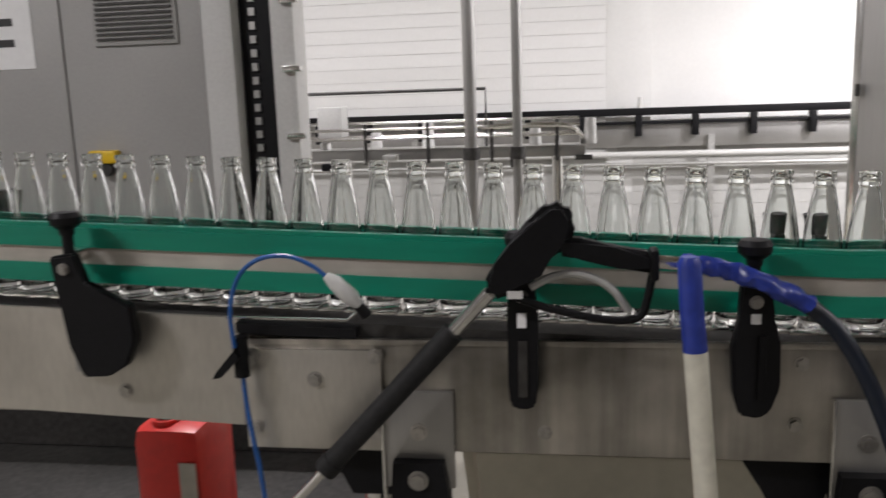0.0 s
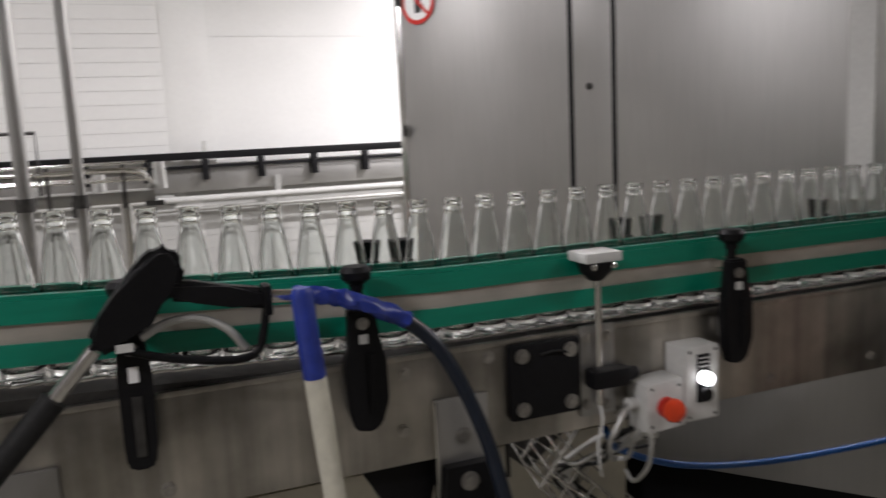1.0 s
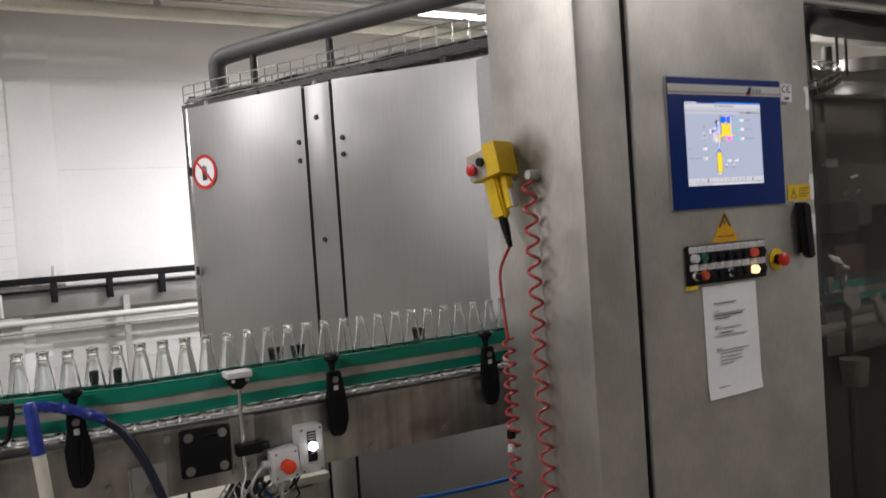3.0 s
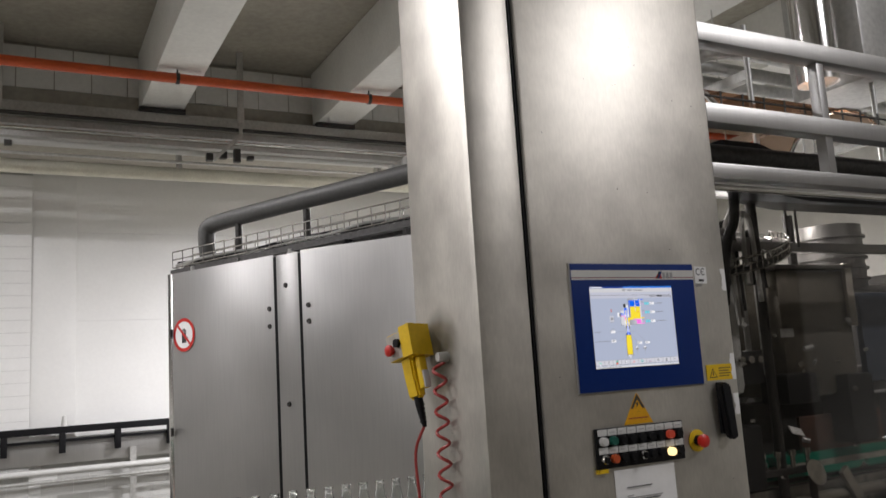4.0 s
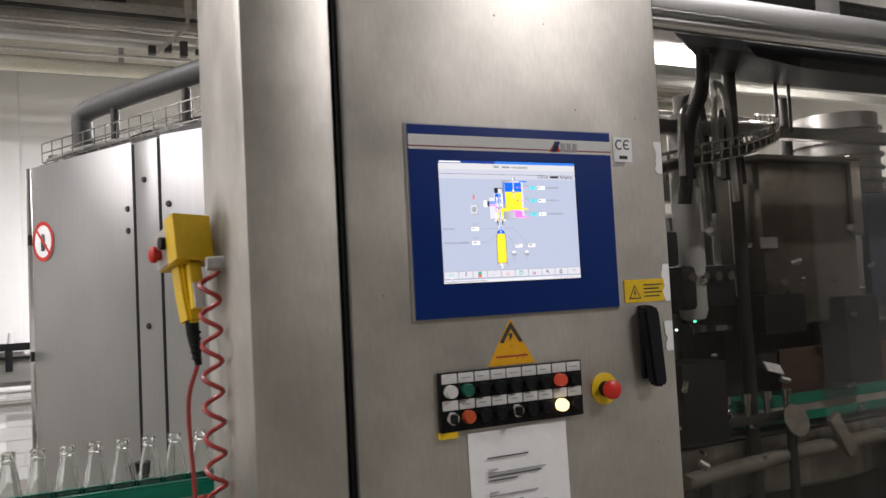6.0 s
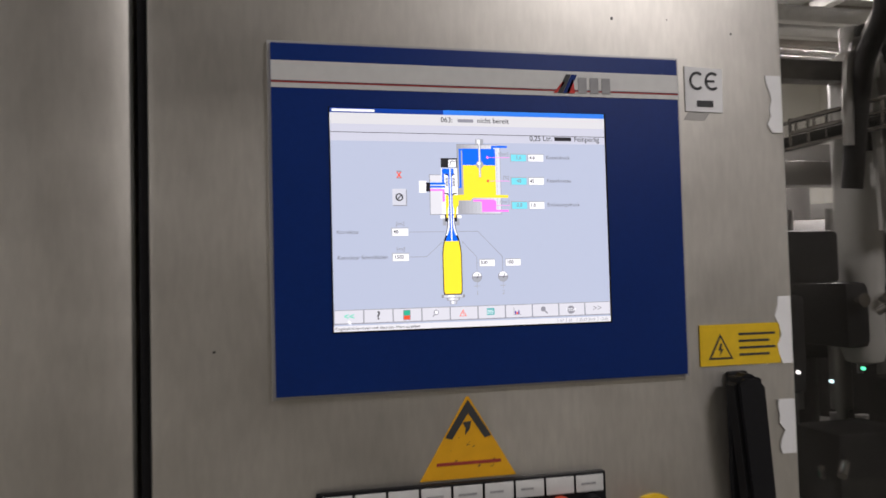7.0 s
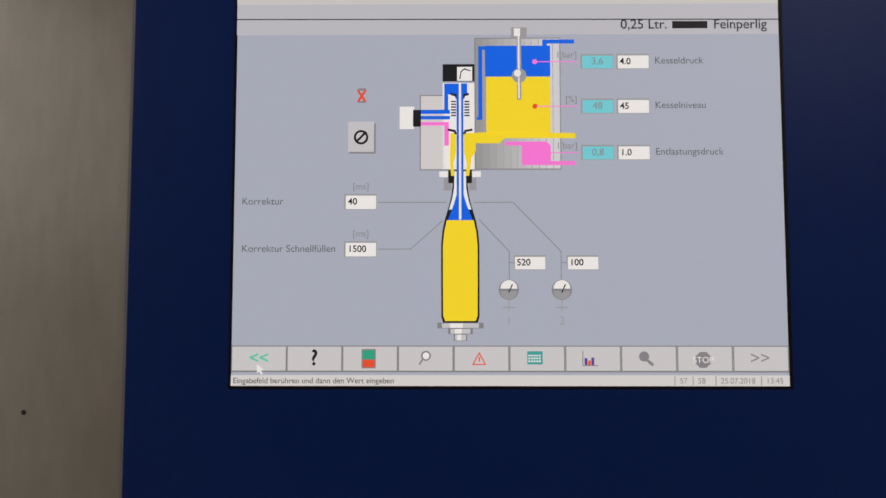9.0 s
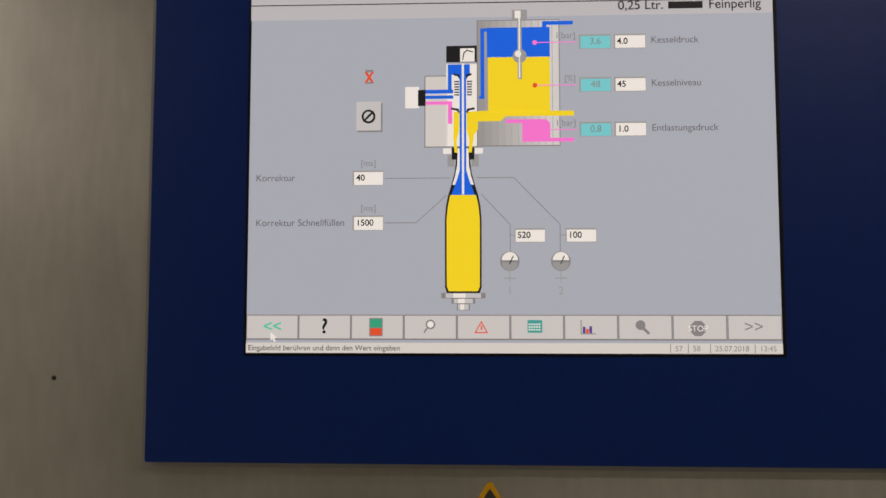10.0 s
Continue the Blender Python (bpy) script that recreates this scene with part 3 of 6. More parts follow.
bp = thing("button_panel", (2.37, 1.0578, 1.33), "black two-row push button strip with white name tags", "button panel")
part("back_plate", box(B(), 2.276, 2.574, 1.048, 1.0577, 1.338, 1.441, 0.002), BLACK, bp)
part("tag_strip", box(B(), 2.274, 2.308, 1.049, 1.0577, 1.327, 1.3375), YELLOW, bp, "yellow tag")
cols = [2.295 + 0.0325 * k for k in range(9)]
for row, z in enumerate((1.430, 1.384)):
    for k, x in enumerate(cols):
        tag = part("name_tag", box(B(), x - 0.0150, x + 0.0150, 1.0455, 1.0478, z - 0.0085, z + 0.0085, 0.001), LIGHT_GREY, bp)
        if k not in (0, 7):
            part("print_bar", box(B(), x - 0.010, x + random.uniform(0.001, 0.010), 1.0450, 1.0454, z - 0.001, z + 0.001), GREY_INK, tag)


def knob_y(x, z, r, d, y=1.048, n=20):
    m = Matrix.Translation((x, y, z)) @ Matrix.Rotation(radians(90), 4, "X")
    return lathe(B(), [(0, 0), (r, 0), (r, d * 0.75), (r * 0.9, d), (0, d)], n, m)


LAMP_WARM = lit("lit_button", (1.0, 0.74, 0.34), 1.7)
# unlit red button; a faint added glow supplies its dull red
GLOW_RED = lit("lit_red_button", (1.0, 0.12, 0.06), 0.2)
for row, z in enumerate((1.408, 1.362)):
    for k, x in enumerate(cols):
        m = BLACK
        if row == 0:
            m = {0: LIGHT_GREY, 1: material("green_button", (0.01, 0.10, 0.07), 0.3), 7: GLOW_RED}.get(k, BLACK)
        else:
            m = {0: CHROME, 1: ORANGE, 4: CHROME, 7: LAMP_WARM}.get(k, BLACK)
        b = part("push_button", knob_y(x, z, 0.0115, 0.014 if m is not BLACK else 0.011), m, bp)
        if row == 1 and k in (0, 4):
            part("selector_lever", box(B(), x - 0.003, x + 0.003, 1.025, 1.034, z - 0.008, z + 0.008, 0.001), BLACK, b)

es = thing("emergency_stop", (2.631, 1.0578, 1.38), "red mushroom emergency stop on a yellow disc", "emergency stop")
part("disc", knob_y(2.631, 1.380, 0.0305, 0.003, 1.0577, 32), YELLOW, es)
part("collar", knob_y(2.631, 1.380, 0.015, 0.016, 1.0546), BLACK, es)
m = Matrix.Translation((2.631, 1.0386, 1.380)) @ Matrix.Rotation(radians(90), 4, "X")
part("mushroom", lathe(B(), [(0, 0), (0.017, 0), (0.0185, 0.004), (0.0175, 0.012), (0.012, 0.016), (0, 0.017)], 28, m), RED, es)

nt = thing("paper_notice", (2.43, 1.0575, 1.03), "printed white paper notice taped to the cabinet door", "notice")
bm = B()
cols_n = 7
rows_z = [1.330 - 0.2985 * k / 9 for k in range(10)]
grid = [[bm.verts.new((2.330 + 0.207 * i / cols_n + 0.004 * (j / 9), 1.0565 - 0.003 * math.sin(math.pi * i / cols_n) * (j / 9) - (0.004 if j == 9 else 0), z + 0.004 * i / cols_n)) for i in range(cols_n + 1)] for j, z in enumerate(rows_z)]
for a, b in zip(grid, grid[1:]):
    for i in range(cols_n):
        bm.faces.new((a[i], b[i], b[i + 1], a[i + 1]))
sheet = part("sheet", bm, PAPER, nt)
for z, x, w, m in ((1.283, 2.365, 0.085, INK), (1.262, 2.365, 0.02, GREY_INK), (1.256, 2.365, 0.12, GREY_INK), (1.250, 2.365, 0.11, INK), (1.243, 2.365, 0.06, INK), (1.222, 2.366, 0.02, GREY_INK), (1.216, 2.366, 0.10, GREY_INK),
                   (1.204, 2.38, 0.055, INK), (1.196, 2.366, 0.12, GREY_INK), (1.163, 2.367, 0.02, GREY_INK), (1.157, 2.367, 0.125, GREY_INK), (1.149, 2.38, 0.09, GREY_INK), (1.139, 2.38, 0.08, GREY_INK), (1.130, 2.38, 0.085, GREY_INK), (1.122, 2.38, 0.05, GREY_INK), (1.06, 2.37, 0.04, GREY_INK)):
    part("print_bar", box(B(), x, x + w, 1.0520, 1.0524, z - 0.0012, z + 0.0012), m, sheet)

# ---- conveyor ----
YB = 1.70
BEND, RISE = 1.0, 0.045


def lift(x):
    """The line climbs gently on its first stretch and runs level after the bend."""
    return max(0.0, BEND - x) * RISE


def ramped(bm):
    for v in bm.verts:
        v.co.z += lift(v.co.x)
    return bm


def strip(x0, x1, y0, y1, z0, z1, bevel=0.0):
    bm = B()
    if x0 < BEND < x1:
        box(bm, x0, BEND, y0, y1, z0, z1, 0)
        box(bm, BEND, x1, y0, y1, z0, z1, 0)
    else:
        box(bm, x0, x1, y0, y1, z0, z1, 0)
    return ramped(bm)


XA, XB = -3.6, 4.3
conv = thing("bottle_conveyor", (0.4, YB, 0), "stainless steel bottle conveyor with green guide rails", "conveyor")
beam = part("side_beam", box(B(), 0.165, XB, 1.640, 1.647, 0.912, 1.078, 0.002), STEEL_H, conv, "stained stainless steel side beam")
part("beam_lip", box(B(), 0.165, XB, 1.636, 1.6395, 1.070, 1.078, 0.001), STEEL_H, beam)
# paler steel than the right-hand beam stands in for a bright reflection
left_beam = part("side_beam", strip(XA, 0.163, 1.638, 1.646, 0.908, 1.070), STEEL, conv, "stainless steel side beam, paler to imitate its bright reflection")
part("back_beam", box(B(), XA, XB, 1.756, 1.764, 0.912, 1.076), STEEL_H, conv)
part("slide_bed", strip(XA, XB, 1.649, 1.754, 1.042, 1.068), DARK, conv, "dark wet chain track")
# chain of hinged plates
plate_mesh = mesh_of("chain_plate", box(B(), -0.0182, 0.0182, -0.041, 0.041, -0.004, 0, 0.0012), CHROME)
for k in range(208):
    x = XA + 0.02 + 0.038 * k
    ob = new("chain_plate", plate_mesh)
    ob.parent = conv
    ob.location = Vector((x, YB, 1.084 + lift(x))) - ORIGIN[conv.name]
for y0, y1, lab in ((1.654, 1.668, ""), (1.732, 1.746, "")):
    g = part("guide_rail", strip(XA, XB, y0 + 0.004, y1 - 0.002, 1.134, 1.163), BEIGE, conv, "worn grey guide channel")
    part("green_strip", strip(XA, XB, y0, y1, 1.161, 1.190), GREEN, g, "green plastic wear strip")
    part("green_strip", strip(XA, XB, y0, y1, 1.108, 1.136), GREEN, g, "green plastic wear strip")
    part("green_lip", strip(XA, XB, y0 + 0.004, y1 + 0.004, 1.190, 1.196), GREEN, g)


def bolt(x, y, z, r, parent, mat=None, washer=True):
    """A hexagon bolt head with its washer that faces the viewer."""
    bm = B()
    if washer:
        rod(bm, (x, y, z), (x, y - 0.0015, z), r * 1.35, n=16)
    rod(bm, (x, y - 0.001, z), (x, y - 0.006, z), r, n=6)
    return part("bolt", bm, mat or BOLT_STEEL, parent)


for x, z in ((0.60, 0.945), (0.935, 1.05), (0.93, 0.965), (1.07, 1.055), (1.30, 0.93), (1.62, 0.935), (1.86, 0.94), (2.1, 0.94), (2.1, 1.05)):
    bolt(x, 1.640, z, 0.0075, beam)
for x, z in ((-0.02, 0.975), (-0.5, 0.98), (-1.0, 0.99)):
    bolt(x, 1.638, z + 0.02, 0.0085, left_beam)
# joint plate, with a black strip for the shaded slot above it
# the plate takes the same paler steel for reflected light
jp = part("joint_plate", box(B(), 0.168, 0.372, 1.6325, 1.6385, 0.914, 1.063, 0.001), STEEL, conv, "plain bolted joint plate")
for x, z in ((0.185, 1.055), (0.364, 1.055), (0.275, 1.02), (0.183, 0.945), (0.36, 0.940)):
    bolt(x, 1.6325, z, 0.0085, jp)
part("slot_cover", strip(0.165, 0.34, 1.626, 1.648, 1.052, 1.066), BLACK, jp, "black strip for the shaded slot under the chain")
part("slot_edge", sweep(B(), [(0.155, 1.622, 1.113), (0.33, 1.622, 1.110), (0.345, 1.624, 1.122), (0.40, 1.640, 1.124)], 0.0022, 8), CHROME, jp)
# legs
for x, w in ((0.423, 0.10), (1.02, 0.085), (-1.3, 0.1)):
    br = part("leg_bracket", box(B(), x - w / 2, x + w / 2, 1.6305, 1.6385, 0.86, 1.004, 0.002), STEEL_DULL, conv, "bent steel leg bracket")
    part("flange", box(B(), x - w / 2 - 0.004, x - w / 2, 1.6255, 1.6385, 0.80, 1.004, 0.001), CHROME, br)
    bolt(x, 1.6305, 0.945, 0.0095, br)
    cl = part("leg_clamp", prism(B(), [(x - 0.036, 0.905), (x + 0.036, 0.905), (x + 0.042, 0.87), (x + 0.044, 0.70), (x - 0.030, 0.70), (x - 0.040, 0.86)], 1.612, 1.6465), BLACK, conv, "black plastic leg clamp")
    bolt(x, 1.612, 0.880, 0.011, cl)
    bolt(x + 0.004, 1.612, 0.812, 0.009, cl)
    part("leg", rod(B(), (x, 1.63, 0.0), (x, 1.63, 0.75), 0.019), CHROME, conv)
    part("leg", rod(B(), (x - 0.08, 1.70, 0.0), (x - 0.08, 1.70, 0.86), 0.021), CHROME, conv)
    part("leg_cap", prism(B(), [(x - 0.155, 0.908), (x - 0.03, 0.908), (x - 0.03, 0.885), (x - 0.045, 0.83), (x - 0.11, 0.83), (x - 0.125, 0.86)], 1.665, 1.735), BLACK, conv, "black plastic leg head")
    for dy, dx in ((1.63, 0), (1.70, -0.08)):
        part("foot", rod(B(), (x + dx, dy, 0.0), (x + dx, dy, 0.03), 0.05, 0.025), BLACK, conv)
# clamps of the far guide rail, seen between the bottles
for x in (-0.28, 0.93, 0.985, 1.40, 1.47, 1.86):
    l = lift(x)
    rcl = part("rear_clamp", rod(B(), (x, 1.775, 1.20 + l), (x, 1.775, 1.228 + l), 0.014, 0.019, 12), BLACK, conv, "black clamp knob of the far guide rail")
    part("clamp_stem", box(B(), x - 0.010, x + 0.010, 1.752, 1.785, 1.13 + l, 1.20 + l, 0.002), BLACK, rcl)
# bearing cover
bc = part("bearing_cover", box(B(), 1.098, 1.222, 1.622, 1.6395, 0.950, 1.071, 0.008), BLACK, conv, "black bearing cover with four bolts")
for dx in (-0.042, 0.042):
    for dz in (-0.042, 0.042):
        bolt(1.160 + dx, 1.622, 1.011 + dz, 0.0088, bc)
sweep(bc_b := B(), smooth_line([(1.150, 1.62, 1.052), (1.175, 1.617, 1.056), (1.20, 1.62, 1.048)], 5), 0.0022, 6)
part("cable_tie", bc_b, RUBBER, bc)

# guide clamps: knob, stem, arm plate and the black flap below


def guide_clamp(x, flap, label, knob_z=1.205):
    l = lift(x)
    t = thing("guide_clamp", (x, 1.64, 0.99), label, "guide clamp", "guide clamps")
    y = 1.606
    part("knob", lathe(B(), [(0, 0), (0.010, 0), (0.011, 0.008), (0.021, 0.016), (0.0225, 0.026), (0.018, 0.033), (0, 0.034)], 10, Matrix.Translation((x, y + 0.01, knob_z + l - 0.024))), BLACK, t)
    part("stem", rod(B(), (x, y + 0.01, 1.148 + l), (x, y + 0.01, knob_z + l - 0.022), 0.008), BLACK, t)
    part("clamp_arm", box(B(), x - 0.008, x + 0.008, y + 0.015, 1.664, 1.145 + l, 1.163 + l, 0.002), CHROME, t)
    bm = prism(B(), [(x + a, b) for a, b in flap], y - 0.008, y + 0.012)
    bmesh.ops.bevel(bm, geom=list(bm.edges), offset=0.003, segments=2, affect="EDGES")
    f = part("flap", bm, BLACK, t)
    bolt(x, y - 0.008, max(b for a, b in flap) - 0.022, 0.0065, f)
    part("holder", box(B(), x - 0.012, x + 0.012, y + 0.012, 1.6362, 1.03, 1.062, 0.002), STEEL_DULL, t)
    return t, f


guide_clamp(-0.072, [(-0.022, 1.205), (0.016, 1.21), (0.024, 1.165), (0.094, 1.135), (0.098, 1.085), (0.082, 1.048), (0.052, 1.03), (0.012, 1.028), (-0.006, 1.075)], "black plastic guide rail clamp with a wide cover flap", 1.21)
t, f = guide_clamp(0.572, [(-0.016, 1.172), (0.016, 1.172), (0.022, 1.12), (0.021, 1.03), (0.017, 1.0), (0.010, 0.994), (-0.010, 0.994), (-0.017, 1.002), (-0.019, 1.03), (-0.019, 1.12)], "slim black plastic guide rail clamp handle")
part("white_mark", box(B(), 0.566, 0.578, 1.5955, 1.5978, 1.108, 1.128), PAPER, f, "small white mark")
part("handle_slot", box(B(), 0.567, 0.579, 1.5955, 1.5978, 1.012, 1.09, 0.001), DARK, f)
for x in (0.866, 1.508, 2.005):
    t, f = guide_clamp(x, [(-0.018, 1.165), (0.018, 1.165), (0.024, 1.125), (0.022, 1.115), (0.032, 1.09), (0.033, 1.03), (0.022, 0.998), (0.008, 0.988), (-0.016, 0.992), (-0.024, 1.02), (-0.028, 1.08), (-0.020, 1.12)], "black plastic guide rail clamp with a narrow flap")
    part("white_mark", box(B(), x - 0.006, x + 0.006, 1.5955, 1.5978, 1.115, 1.128), LIGHT_GREY, f)
    part("flap_rib", box(B(), x + 0.004, x + 0.014, 1.594, 1.5978, 1.015, 1.10, 0.002), BLACK, f)

# ---- bottles ----
outer = [(0.0, 0.004), (0.016, 0.003), (0.022, 0.0), (0.0255, 0.002), (0.0268, 0.006), (0.0270, 0.03), (0.0269, 0.066), (0.0266, 0.084), (0.0256, 0.100),
         (0.0236, 0.118), (0.0206, 0.136), (0.0172, 0.153), (0.0144, 0.166), (0.0132, 0.172), (0.0124, 0.1735), (0.0148, 0.1752), (0.0152, 0.1795), (0.0130, 0.1815), (0.0127, 0.183), (0.0144, 0.1845), (0.0147, 0.189), (0.0134, 0.191)]
inner = [(0.0095, 0.1905), (0.0092, 0.172), (0.0115, 0.165), (0.0142, 0.152), (0.0176, 0.135), (0.0206, 0.117), (0.0226, 0.100), (0.0236, 0.084), (0.0240, 0.066), (0.0240, 0.030), (0.0234, 0.014), (0.019, 0.0085), (0.0, 0.0095)]
bm = lathe(B(), [(r, z * 1.108) for r, z in outer + inner], 28)
for v in bm.verts:
    # the knurled foot of a returnable bottle
    if 0.004 < v.co.z < 0.036 and v.co.xy.length > 0.0245:
        k_ = 1 + random.uniform(-0.022, 0.022)
        v.co.x, v.co.y = v.co.x * k_, v.co.y * k_
bottle_mesh = mesh_of("bottle", bm, GLASS)
SPEED, PITCH, PHASE = 0.186, 0.055, -0.019
BOTTLES = []
for k in range(-60, 45):
    ob = tagged(new("bottle", bottle_mesh), "empty clear glass bottle riding upright on the conveyor", "bottle", "bottles on the conveyor")
    BOTTLES.append((ob, PHASE + k * PITCH + random.uniform(-0.0004, 0.0004), YB + random.uniform(-0.0015, 0.0015), random.uniform(0, 60)))

# ---- washing gun laid over the rail ----
gun = thing("washing_gun", (0.58, 1.60, 1.1), "black pressure washing gun with lance hung on the rail", "pressure washer gun")
GY = 1.585
bm = prism(B(), [(0.523, 1.170), (0.540, 1.198), (0.560, 1.224), (0.586, 1.258), (0.610, 1.277), (0.630, 1.276), (0.643, 1.252), (0.637, 1.222), (0.612, 1.207), (0.592, 1.190), (0.578, 1.164), (0.552, 1.153), (0.533, 1.152)], GY - 0.020, GY + 0.020)
bmesh.ops.bevel(bm, geom=list(bm.edges), offset=0.009, segments=3, affect="EDGES")
part("body", bm, BLACK, gun, "moulded black gun body")
bm = prism(B(), [(0.612, 1.232), (0.640, 1.232), (0.690, 1.219), (0.738, 1.211), (0.740, 1.184), (0.695, 1.192), (0.650, 1.203), (0.618, 1.208)], GY - 0.015, GY + 0.015)
bmesh.ops.bevel(bm, geom=list(bm.edges), offset=0.007, segments=3, affect="EDGES")
part("grip", bm, BLACK, gun)
part("grip_end", box(B(), 0.733, 0.744, GY - 0.017, GY + 0.017, 1.176, 1.215, 0.004), BLACK, gun)
bm = B()
sweep(bm, smooth_line([(0.737, GY, 1.180), (0.731, GY, 1.150), (0.722, GY, 1.128), (0.695, GY, 1.122), (0.65, GY, 1.128), (0.60, GY, 1.140), (0.56, GY, 1.155)], 5), 0.0055, 8)
part("trigger_guard", bm, BLACK, gun)
part("trigger", sweep(B(), smooth_line([(0.585, GY, 1.165), (0.615, GY, 1.180), (0.650, GY, 1.182), (0.685, GY, 1.165), (0.708, GY, 1.135)], 5), 0.0055, 8), ZINC, gun, "worn grey trigger")
part("connector", rod(B(), (0.742, GY, 1.198), (0.772, GY, 1.195), 0.009), CHROME, gun, "brass hose connector")
d = Vector((-0.39, 0.0, -0.42)).normalized()
p0 = Vector((0.532, GY, 1.158))
part("lance_neck", rod(B(), p0, p0 + d * 0.075, 0.0095), CHROME, gun, "bright steel lance neck")
part("lance_sleeve", rod(B(), p0 + d * 0.072, p0 + d * 0.34, 0.0155), RUBBER, gun, "black rubber lance sleeve")
part("lance_sleeve", rod(B(), p0 + d * 0.325, p0 + d * 0.345, 0.0175), RUBBER, gun)
part("lance_pipe", rod(B(), p0 + d * 0.34, p0 + d * 1.05, 0.007), CHROME, gun, "bright steel lance pipe")
part("lance_tip", rod(B(), p0 + d * 1.05, p0 + d * 1.10, 0.013), RUBBER, gun)
part("label_plate", box(B(), 0.556, 0.576, GY - 0.0215, GY - 0.0195, 1.155, 1.165), LIGHT_GREY, gun)

hs = thing("gun_hose", (0.79, 1.58, 0.4), "dark blue washing hose with a taped joint", "hose")
bm = sweep(B(), smooth_line([(0.772, GY, 1.196), (0.80, GY, 1.193), (0.83, GY - 0.002, 1.186), (0.86, GY - 0.004, 1.175), (0.895, GY - 0.004, 1.160), (0.925, GY - 0.004, 1.142)], 6), 0.0118, 12)
for v in bm.verts:
    v.co += Vector((noise.noise(v.co * 90), noise.noise(v.co * 90 + Vector((9, 0, 0))), noise.noise(v.co * 90 + Vector((0, 9, 0))))) * 0.0045
part("tape", bm, BLUE_TAPE, hs, "crinkled blue tape")
part("hose", sweep(B(), smooth_line([(0.918, GY, 1.148), (0.955, GY, 1.115), (0.985, GY - 0.005, 1.07), (1.012, GY - 0.01, 1.01), (1.036, GY - 0.015, 0.94), (1.055, GY - 0.02, 0.86), (1.085, GY - 0.02, 0.74), (1.11, GY - 0.03, 0.55), (1.12, GY - 0.05, 0.3), (1.10, GY - 0.1, 0.05), (1.02, GY - 0.2, 0.014), (0.6, GY - 0.3, 0.014)], 6), 0.0108, 12), BLUE_HOSE, hs)
sl = thing("taped_pipe", (0.80, 1.575, 0), "cream pipe stem wrapped with blue tape at its head", "pipe stem")
part("blue_wrap", sweep(B(), [(0.773, 1.53, 1.215), (0.773, 1.53, 1.208), (0.777, 1.53, 1.15), (0.782, 1.53, 1.100)], 0.0135, 14, radii=[0.0105, 0.0138, 0.0142, 0.0146]), BLUE_TAPE, sl, "blue tape wrap")
part("cream_pipe", sweep(B(), [(0.782, 1.53, 1.102), (0.80, 1.53, 0.90), (0.86, 1.53, 0.02)], 0.0142, 14), WHITE_HOSE, sl)

# ---- small spray nozzle with its air line ----
nz = thing("spray_nozzle", (0.2, 1.60, 1.0), "small spray nozzle on a thin blue air line", "spray nozzle")
part("air_line", sweep(B(), smooth_line([(0.172, 1.60, 1.075), (0.170, 1.60, 1.13), (0.185, 1.60, 1.175), (0.215, 1.60, 1.20), (0.255, 1.60, 1.205), (0.290, 1.60, 1.192), (0.315, 1.60, 1.172)], 6), 0.0032, 8), BLUE_LINE, nz)
part("nozzle_body", sweep(B(), [(0.310, 1.60, 1.178), (0.322, 1.60, 1.168), (0.342, 1.602, 1.148), (0.352, 1.605, 1.135)], 0.01, 12, radii=[0.006, 0.011, 0.012, 0.007]), LIGHT_GREY, nz, "pale nozzle body")
part("nozzle_tip", rod(B(), (0.340, 1.602, 1.150), (0.362, 1.61, 1.120), 0.008), BLACK, nz)
part("valve_body", rod(B(), (0.176, 1.612, 1.03), (0.176, 1.612, 1.088), 0.011), BLACK, nz)
part("valve_lever", prism(B(), [(0.172, 1.072), (0.180, 1.062), (0.150, 1.032), (0.138, 1.030), (0.142, 1.038)], 1.595, 1.604), BLACK, nz, "black valve lever")
part("air_line", sweep(B(), smooth_line([(0.176, 1.612, 1.03), (0.180, 1.61, 0.98), (0.186, 1.61, 0.93), (0.190, 1.62, 0.86), (0.20, 1.64, 0.6), (0.22, 1.66, 0.02)], 5), 0.0036, 8), BLUE_LINE, nz)
part("holder", box(B(), 0.166, 0.188, 1.612, 1.634, 1.040, 1.058, 0.002), STEEL_DULL, nz)

# ---- bottle sensor on its rod ----
sn = thing("bottle_sensor", (1.25, 1.62, 0.93), "bottle sensor on a steel rod beside the conveyor", "sensor")
part("sensor_cap", box(B(), 1.220, 1.285, 1.600, 1.655, 1.186, 1.202, 0.003), LIGHT_GREY, sn, "pale sensor cover")
part("sensor_body", lathe(B(), [(0, -0.03), (0.012, -0.03), (0.026, -0.016), (0.029, 0), (0, 0)], 20, Matrix.Translation((1.2525, 1.626, 1.186))), BLACK, sn)
for dx in (-0.018, 0.018):
    part("screw", lathe(B(), [(0, 0), (0.005, 0), (0, 0.003)], 10, Matrix.Translation((1.2525 + dx, 1.601, 1.180)) @ Matrix.Rotation(radians(90), 4, "X")), CHROME, sn)
part("rod", rod(B(), (1.2525, 1.622, 0.955), (1.2525, 1.622, 1.165), 0.0058), CHROME, sn)
mp = part("mount_plate", box(B(), 1.225, 1.288, 1.632, 1.6385, 0.935, 1.082, 0.001), STEEL_DULL, sn, "small bolted mounting plate")
for x, z in ((1.238, 1.065), (1.275, 1.062), (1.236, 0.955), (1.272, 0.95)):
    bolt(x, 1.632, z, 0.007, mp)
part("clamp_block", box(B(), 1.232, 1.300, 1.600, 1.634, 0.985, 1.015, 0.006), BLACK, sn, "black clamp block")
